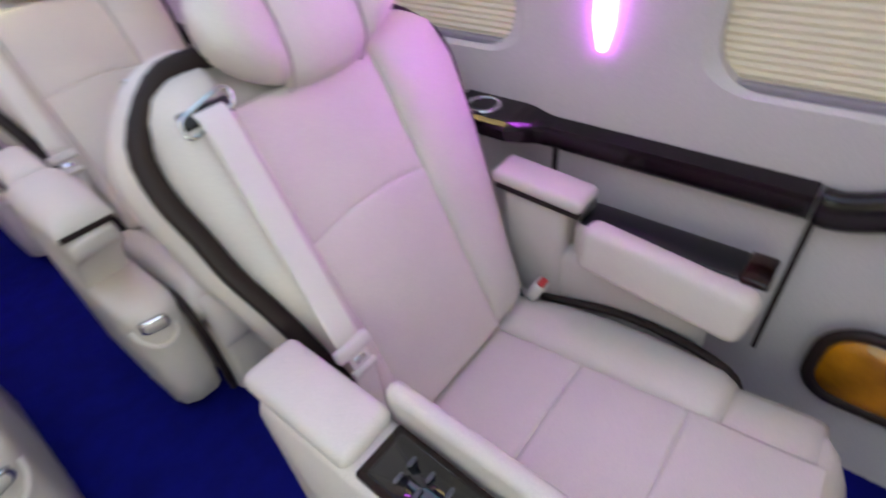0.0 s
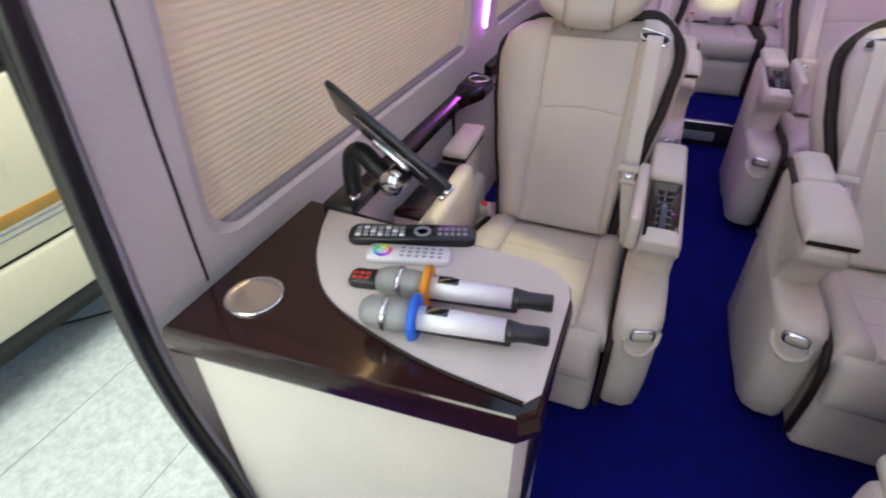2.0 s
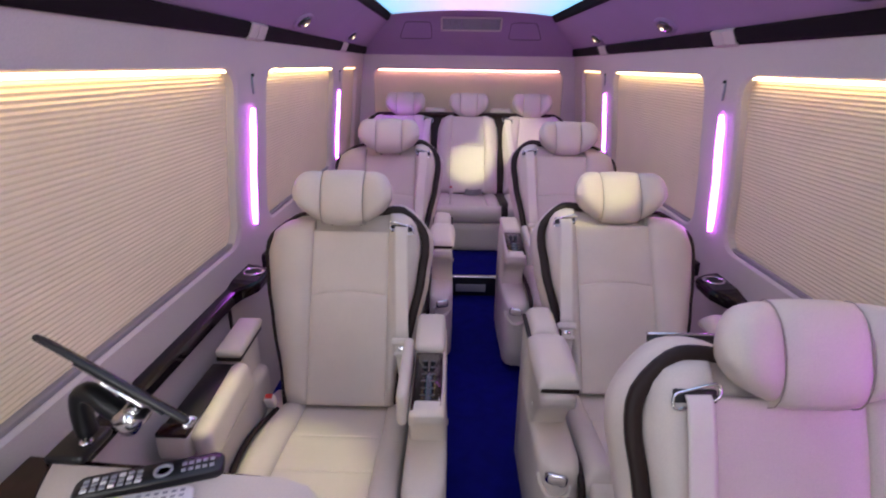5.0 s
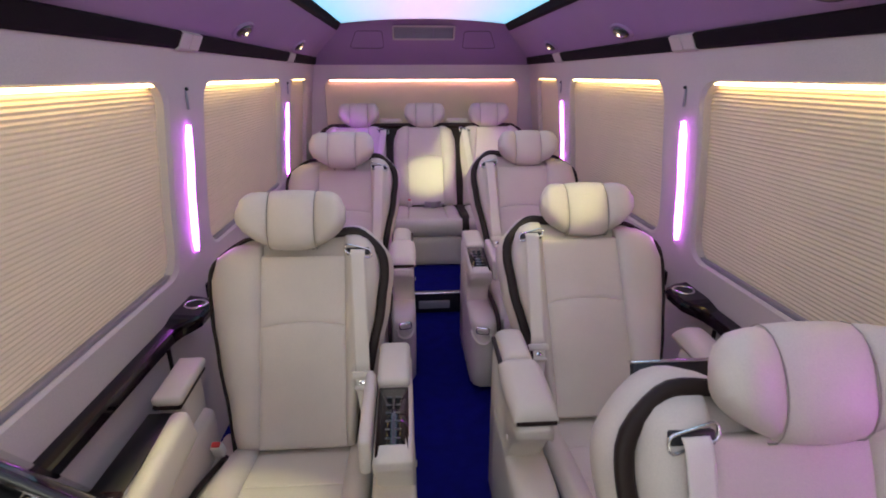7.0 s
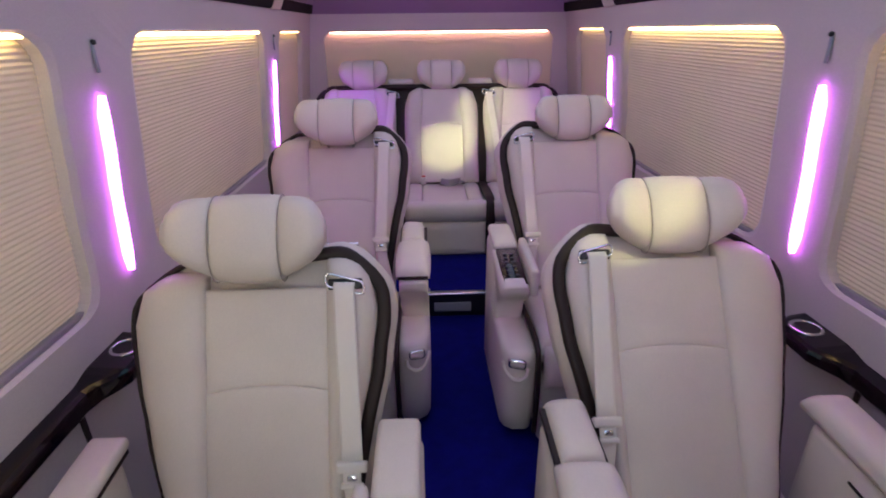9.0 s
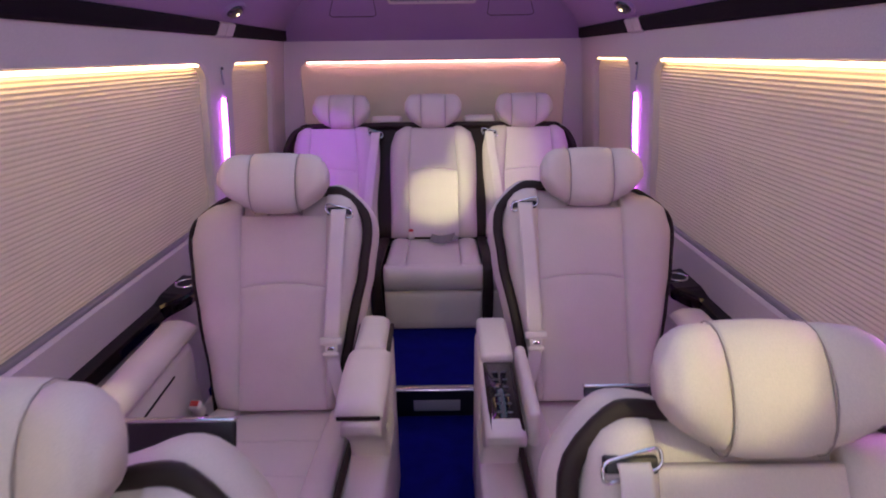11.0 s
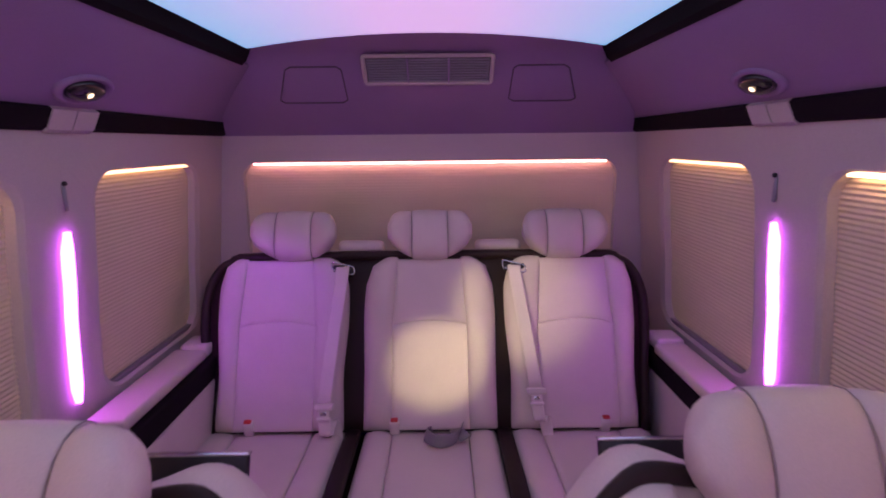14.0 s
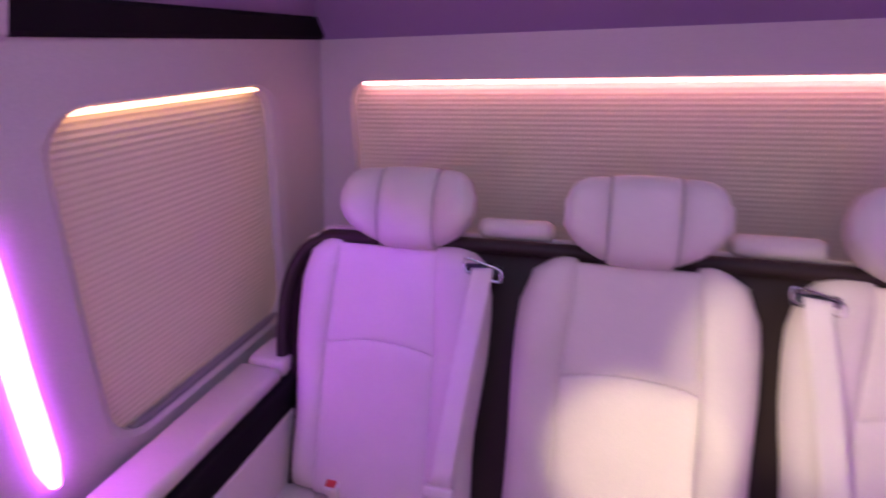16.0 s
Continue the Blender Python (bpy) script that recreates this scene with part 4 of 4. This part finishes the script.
# bulkhead vent and speaker covers
vent = root("air_vent", 0.003, 4.688, 1.782, "grey rectangular air vent in the bulkhead", "air vent")
VM = pose(0, -0.008, -0.006, 45)
part("vent_frame", moved(sweep([(p[0], -0.004, p[1]) for p in rounded_rect(0.466, 0.12, 0.008, 2)], 0.013, 0.016, side=(0, 1, 0), n=6, closed=True), VM), VINYL, vent)
part("vent_back", moved(box(-0.225, 0.225, 0.0, 0.01, -0.054, 0.054), VM), material("vent_grey", (0.12, 0.1, 0.11), 0.6), vent)
for k in range(9):
    part("slat", moved(box(-0.222, 0.222, -0.006, 0.002, -0.05 + 0.0112 * k, -0.0445 + 0.0112 * k, 0.001), VM), GREYKEY, vent)
for px in (-0.075, 0.075):
    part("vent_bar", moved(box(px - 0.003, px + 0.003, -0.009, 0.0, -0.054, 0.054, 0.001), VM), CEIL, vent)
for sg in (-1, 1):
    sp = root("speaker_cover", sg * 0.43, 4.727, 1.742, "suede speaker cover with a dark joint in the bulkhead", "speaker", "speaker covers")
    q = [(-0.115, 0.07), (0.085, 0.07), (0.145, -0.095), (-0.12, -0.095)]
    q = [(sg * x, z) for x, z in q]
    SM = pose(0, -0.006, -0.006, 45, 0, 0)
    JOINTGREY = material_once("headliner_joint", (0.12, 0.09, 0.12))
    part("joint", moved(sweep([p for i in range(4) for p in [Vector((q[i][0], 0, q[i][1])).lerp(Vector((q[(i + 1) % 4][0], 0, q[(i + 1) % 4][1])), f) for f in (0.08, 0.5, 0.92)]], 0.005, 0.005, side=(0, 1, 0), n=5, closed=True), SM), JOINTGREY, sp)

# ---- cabinet with table top by the door ----
cab = root("side_cabinet", -0.635, 0.85, 0.0, "cream cabinet with dark lacquered top and beige mat", "cabinet")
foot = [(-0.305, -0.19), (0.27, -0.15), (0.285, -0.12), (0.282, 0.11), (0.25, 0.17), (-0.305, 0.2)]
part("cabinet_body", loft([[(x * 0.97, y * 0.97, z) for x, y in foot] for z in (0.0, 0.685)]), CABINET, cab, smooth=False)
top = [(-0.312, -0.212), (0.27, -0.172), (0.295, -0.15), (0.295, 0.09), (0.285, 0.13), (0.255, 0.16), (0.2, 0.178), (-0.312, 0.218)]
part("tabletop", loft([[(x * k, y * k, z) for x, y in top] for k, z in ((0.972, 0.684), (0.99, 0.688), (1.0, 0.697), (1.003, 0.709), (0.998, 0.722), (0.99, 0.733), (0.981, 0.74), (0.97, 0.7435))]), WOOD, cab, "dark lacquered wood top", smooth=False)
matp = smooth_path([(0.268, -0.145, 0), (0.1, -0.125, 0), (-0.078, -0.066, 0), (-0.168, 0.022, 0), (-0.22, 0.12, 0), (-0.245, 0.19, 0)], 5)
matp = [(p.x, p.y) for p in matp] + [(0.2, 0.17), (0.25, 0.152), (0.278, 0.125), (0.287, 0.09), (0.287, -0.12)]
part("mat", loft([[(x, y, z) for x, y in matp] for z in (0.737, 0.7465)]), INSET, cab, "smooth beige leather mat", smooth=False)
part("mat_edge", sweep([(x, y, 0.7458) for x, y in matp[:26]], 0.006, 0.005, side=(0, 0, 1), n=6), BROWN, cab)
part("drawer_gap", box(0.268, 0.281, -0.10, 0.08, 0.36, 0.60, 0.004), BLACK, cab, "dark slot in the side")
hold = part("cup_holder", disc_stack([(0.05, 0.7415), (0.05, 0.748), (0.046, 0.7487), (0.043, 0.7475), (0.038, 0.7452), (0.03, 0.7446), (0.012, 0.745)], 28, (-0.213, -0.095, 0)), CHROME, cab, "polished steel cup holder")
TT = 0.7465


def handset(name, cx, cy, rz, w, h, th, mat, label):
    r = root(name, cx, cy, TT, label, "remote control", rz=rz)
    part("case", loft([[(x * k, y * k, z) for x, y in rounded_rect(w, h, min(w, h) * 0.28, 4)] for k, z in ((0.97, 0), (1, 0.003), (1, th - 0.004), (0.96, th))]), mat, r)
    return r


tv = handset("remote_control", -0.666, 1.003, 19, 0.245, 0.05, 0.018, BLACK, "black remote control with pale keys on the mat")
for i in range(7):
    for j in range(3):
        part("key", box(-0.108 + 0.014 * i, -0.098 + 0.014 * i, -0.017 + 0.012 * j, -0.009 + 0.012 * j, 0.017, 0.0205, 0.001), GREYKEY if (i + j) % 3 else WHITEP, tv)
part("ring_key", disc_stack([(0.017, 0.017), (0.017, 0.0205), (0.011, 0.0205), (0.010, 0.018)], 18, (0.02, 0, 0)), GREYKEY, tv)
for i in range(5):
    for j in range(2):
        part("key", box(0.05 + 0.012 * i, 0.058 + 0.012 * i, -0.012 + 0.016 * j, -0.004 + 0.016 * j, 0.017, 0.02, 0.001), GREYKEY, tv)
wr = handset("remote_control", -0.648, 0.945, 15, 0.155, 0.045, 0.013, WHITEP, "white remote control with a colour wheel")
for i in range(12):
    a0, a1 = 2 * math.pi * i / 12, 2 * math.pi * (i + 1) / 12
    wedge = [[(-0.048 + r * math.cos(t), r * math.sin(t), z) for r, t in ((0.011, a0), (0.018, a0), (0.018, a1), (0.011, a1))] for z in (0.0125, 0.0145)]
    part("colour_segment", loft(wedge), material("wheel_colour", colorsys.hsv_to_rgb(i / 12, 0.9, 0.75), 0.4, vary=0), wr, smooth=False)
for i in range(6):
    for j in range(3):
        part("key", box(-0.015 + 0.014 * i, -0.007 + 0.014 * i, -0.014 + 0.012 * j, -0.008 + 0.012 * j, 0.0125, 0.014, 0.001), GREYKEY, wr)
br = handset("remote_control", -0.622, 0.868, 12, 0.19, 0.038, 0.016, BLACK, "small black remote control under a microphone")
for i in range(3):
    for j in range(2):
        part("key", box(-0.088 + 0.011 * i, -0.08 + 0.011 * i, -0.011 + 0.013 * j, -0.004 + 0.013 * j, 0.0155, 0.018, 0.001), RED, br)


def microphone(x, y, z, rz, colour, label):
    m = root("microphone", x, y, z, label, "microphone", "microphones", rz=rz)
    part("grille", disc_stack([(0.006, -0.135), (0.018, -0.13), (0.0255, -0.118), (0.027, -0.1), (0.026, -0.085)], 20, (0, 0, 0), "x"), MESH, m, "grey wire grille")
    part("grille_band", disc_stack([(0.0275, -0.096), (0.0285, -0.092), (0.0275, -0.088)], 20, (0, 0, 0), "x"), CHROME, m)
    part("grille_base", disc_stack([(0.026, -0.085), (0.0245, -0.065), (0.02, -0.05)], 20, (0, 0, 0), "x"), MESH, m)
    part("ring", disc_stack([(0.02, -0.053), (0.036, -0.052), (0.0375, -0.047), (0.036, -0.042), (0.02, -0.041)], 10, (0, 0, 0), "x"), colour, m)
    part("body", disc_stack([(0.019, -0.05), (0.019, 0.0), (0.0175, 0.09)], 20, (0, 0, 0), "x"), SILVER, m)
    part("underside", moved(box(-0.05, 0.10, -0.016, 0.016, -0.0185, -0.006, 0.004), Matrix()), BLACK, m)
    part("display", box(-0.03, 0.005, -0.008, 0.008, 0.0145, 0.0195, 0.002), SCREEN, m)
    part("tail", disc_stack([(0.018, 0.09), (0.0165, 0.1), (0.0135, 0.115), (0.0145, 0.15), (0.012, 0.153)], 14, (0, 0, 0), "x"), BLACK, m)


microphone(-0.518, 0.850, TT + 0.036, 9, YELLOW, "silver wireless microphone with a yellow ring")
microphone(-0.508, 0.778, TT + 0.036, 9, BLUE, "silver wireless microphone with a blue ring")

# ---- tablet on its wall arm ----
tab = root("tablet_holder", -0.925, 1.10, 0.735, "black tablet on a jointed wall arm above the table", "tablet holder")
part("base", box(0.03, 0.105, -0.06, 0.035, 0.005, 0.026, 0.007), BLACK, tab)
part("base_screw", disc_stack([(0.012, 0.026), (0.012, 0.032), (0.008, 0.034)], 14, (0.088, -0.02, 0)), CHROME, tab, "polished base screw")
part("arm", sweep(smooth_path([(0.07, 0.013, 0.012), (0.068, 0.012, 0.07), (0.078, 0.01, 0.118), (0.105, 0.006, 0.122), (0.14, -0.004, 0.1), (0.19, -0.012, 0.075)], 5), 0.04, 0.034, side=(0, 1, 0), n=10, power=3), BLACK, tab)
part("joint", disc_stack([(0.012, -0.03), (0.026, -0.025), (0.026, 0.025), (0.012, 0.03)], 16, (0.185, -0.012, 0.085), "y"), CHROME, tab)
tn, tx = Vector((0.42, 0.69, 0.59)).normalized(), Vector((0.83, 0.0, -0.56))
tx = (tx - tn * tx.dot(tn)).normalized()
TM = Matrix((tx, tn.cross(tx), tn)).transposed().to_4x4()
TM.translation = (0.178, -0.01, 0.158)
tb = part("tablet", moved(box(-0.145, 0.145, -0.1, 0.1, -0.006, 0.006, 0.005, 3), TM), BLACK, tab, "black tablet")
part("screen", moved(box(-0.135, 0.135, -0.09, 0.09, 0.0062, 0.0075), TM), SCREEN, tb)
part("clamp", moved(box(-0.03, 0.06, -0.02, 0.02, -0.02, -0.0065, 0.004), TM), CHROME, tb)
for y in (-0.06, 0.06):
    part("clamp_bar", moved(box(-0.075, 0.1, y - 0.008, y + 0.008, -0.012, -0.0062, 0.003), TM), CHROME, tb)
    part("clamp_claw", moved(box(0.138, 0.15, y - 0.012, y + 0.012, -0.012, 0.011, 0.003), TM), CHROME, tb)

# ---- front right panel with amber recess ----
rec = root("amber_recess", 0.955, 0.14, 0.30, "glossy amber recess in a dark rim low on the side wall", "recess lamp")
rr2 = rounded_rect(0.26, 0.19, 0.07, 6)
part("rim", sweep([(-0.012, y, z) for y, z in rr2], 0.02, 0.026, side=(1, 0, 0), n=8, closed=True), BROWN, rec)
part("cover", loft([[(-0.004 - h, y * k, z * k) for y, z in rr2] for k, h in ((1, 0.0), (0.9, 0.012), (0.6, 0.022), (0.2, 0.026))]), AMBER, rec)
tagged(part("trim", box(0.9705, 0.985, 0.365, 0.375, 0.05, 0.6), BROWN, smooth=False), "dark joint line in the side panel", "panel joint", kind="structure")

# ---- door pillar, seal, and the hall outside ----
tagged(part("trim", loft([[(-(wall_x(z)) + d, 0.778 - 0.045 * (z - 0.72) + e, z) for d, e in ((0.001, 0), (0.001, 0.006), (-0.004, 0.006), (-0.004, 0))] for z in [0.72 + 0.8 * k / 8 for k in range(9)]]), BROWN, smooth=False), "thin joint line on the door pillar", "panel joint", kind="structure")
seal = root("door_seal", -0.98, 0.65, 0.7, "black rubber seal round the open side door", "door seal")
sp = smooth_path([(0.06, 0.0, 0.86), (0.03, -0.012, 0.5), (0.0, -0.02, 0.1), (-0.005, -0.02, -0.08), (0.01, -0.015, -0.25), (0.045, -0.01, -0.42), (0.07, -0.005, -0.7)], 5)
part("seal_bead", sweep(sp, 0.03, 0.024, side=(0, 1, 0), n=8), RUBBER, seal)
part("seal_lip", sweep([(p.x - 0.03, p.y + 0.004, p.z) for p in sp], 0.02, 0.03, side=(0, 1, 0), n=8), RUBBER, seal)
part("door_edge", sweep([(p.x - 0.012, p.y + 0.026, p.z) for p in sp], 0.012, 0.012, side=(0, 1, 0), n=8), WHITEP, seal, "bright painted door edge")

tagged(part("ground", box(-40, 40, -40, 40, -0.72, -0.62), CONCRETE, smooth=False), "pale speckled tile floor of the hall", "ground", kind="structure")
for k in range(6):
    tagged(part("trim", box(-3.0 + 0.6 * k, -2.996 + 0.6 * k, -2, 4, -0.62, -0.6185), GREYKEY, smooth=False), "thin joint in the hall floor tiles", "floor joint", kind="structure")
car = root("cream_bus", -2.9, 1.2, -0.62, "cream bus side with tan stripe parked in the hall", "bus")
part("lower_side", box(-0.3, 0.3, -4, 6, 0.355, 0.652, 0.03, 3), CREAMCAR, car)
part("groove", box(-0.28, 0.285, -4, 6, 0.645, 0.665), BLACK, car)
part("tan_stripe", box(-0.31, 0.304, -4, 6, 0.8, 0.855, 0.003), GOLD, car)
for z in (0.752, 0.778):
    part("grey_stripe", box(-0.31, 0.3035, -4, 6, z, z + 0.01, 0.002), GREYKEY, car)
part("upper_side", box(-0.3, 0.3, -4, 6, 0.66, 1.35, 0.02, 3), CREAMCAR, car)
part("underbody", box(-0.28, 0.2, -4, 6, 0.2, 0.36), RUBBER, car)
part("marker_lamp", box(0.298, 0.31, 0.262, 0.3, 0.475, 0.5, 0.005), AMBER, car, "small amber side marker lamp")
part("window_band", box(-0.3, 0.302, -4, 6, 1.36, 2.3, 0.01), DARKGLASS, car)
for y in (-2.2, 3.5):
    part("wheel", disc_stack([(0.2, -0.12), (0.33, -0.1), (0.33, 0.1), (0.2, 0.12)], 28, (0.12, y, 0.33), "x"), RUBBER, car)
cb = root("floor_cable", -2.2, 1.0, -0.62, "thin black cable lying on the hall floor", "cable")
part("cable", sweep(smooth_path([(-1.2, -0.1, 0.006), (-0.9, 0.21, 0.006), (-0.72, 0.4, 0.006), (-0.54, 0.59, 0.006), (-0.2, 0.95, 0.006), (0.1, 1.5, 0.006)], 6), 0.012, 0.012, n=6), RUBBER, cb)

fr = root("wall_rail", 0.965, 0.375, 0.60, "dark lacquered rail end rising towards the front", "rail", "wall rails")
part("rail_body", sweep(smooth_path([(0.0, 0.0, 0.015), (-0.002, -0.05, 0.02), (-0.004, -0.2, 0.075), (-0.006, -0.5, 0.12), (-0.006, -0.9, 0.13)], 5), 0.07, 0.035, side=(0, 0, 1), n=8, power=4), LACQUER, fr)

# ---- lamps ----
area_lamp("windscreen_daylight", (-0.3, -1.25, 1.25), (-0.25, 2, 0.7), 1.0, 0.6, DAY, (1.0, 0.95, 0.88))
area_lamp("door_daylight", (-1.06, 0.12, 0.95), (1, 0.4, 0.5), 0.8, 1.2, DOOR, (1.0, 0.97, 0.92))
area_lamp("hall_light", (-1.9, 0.3, 3.2), (-1.9, 0.3, 0), 1.6, 6, 230, (1.0, 0.97, 0.92))
spot_lamp("reading_lamp_beam", (0.765, 2.83, 1.59), (-0.01, 4.57, 0.67), 165, 11.5, (1.0, 0.96, 0.5), 0.8)
spot_lamp("reading_lamp_beam", (-0.765, 2.83, 1.59), (0.35, 4.6, 0.9), 130, 14.5, (1.0, 0.96, 0.52), 0.75)
spot_lamp("reading_lamp_beam", (0.765, 1.62, 1.59), (0.47, 2.2, 1.14), 22, 26, (1.0, 0.9, 0.42))
spot_lamp("reading_lamp_beam", (-0.765, 1.62, 1.59), (-0.64, 1.5, 0.4), 26, 27, (1.0, 0.9, 0.45))
# extra beam beside the same lamp's first one, added to brighten the wall armrest
spot_lamp("reading_lamp_beam", (-0.765, 2.79, 1.59), (-0.79, 2.6, 0.6), 12, 26, (1.0, 0.9, 0.45))
spot_lamp("reading_lamp_beam", (-0.765, 4.02, 1.59), (-0.58, 4.62, 0.8), 16, 44, (0.36, 0.03, 1.0), 0.7)
# violet spot added at the right lamp to tint the right bench seat
spot_lamp("reading_lamp_beam", (0.765, 4.02, 1.59), (0.68, 4.62, 0.7), 6, 40, (0.36, 0.03, 1.0), 0.7)
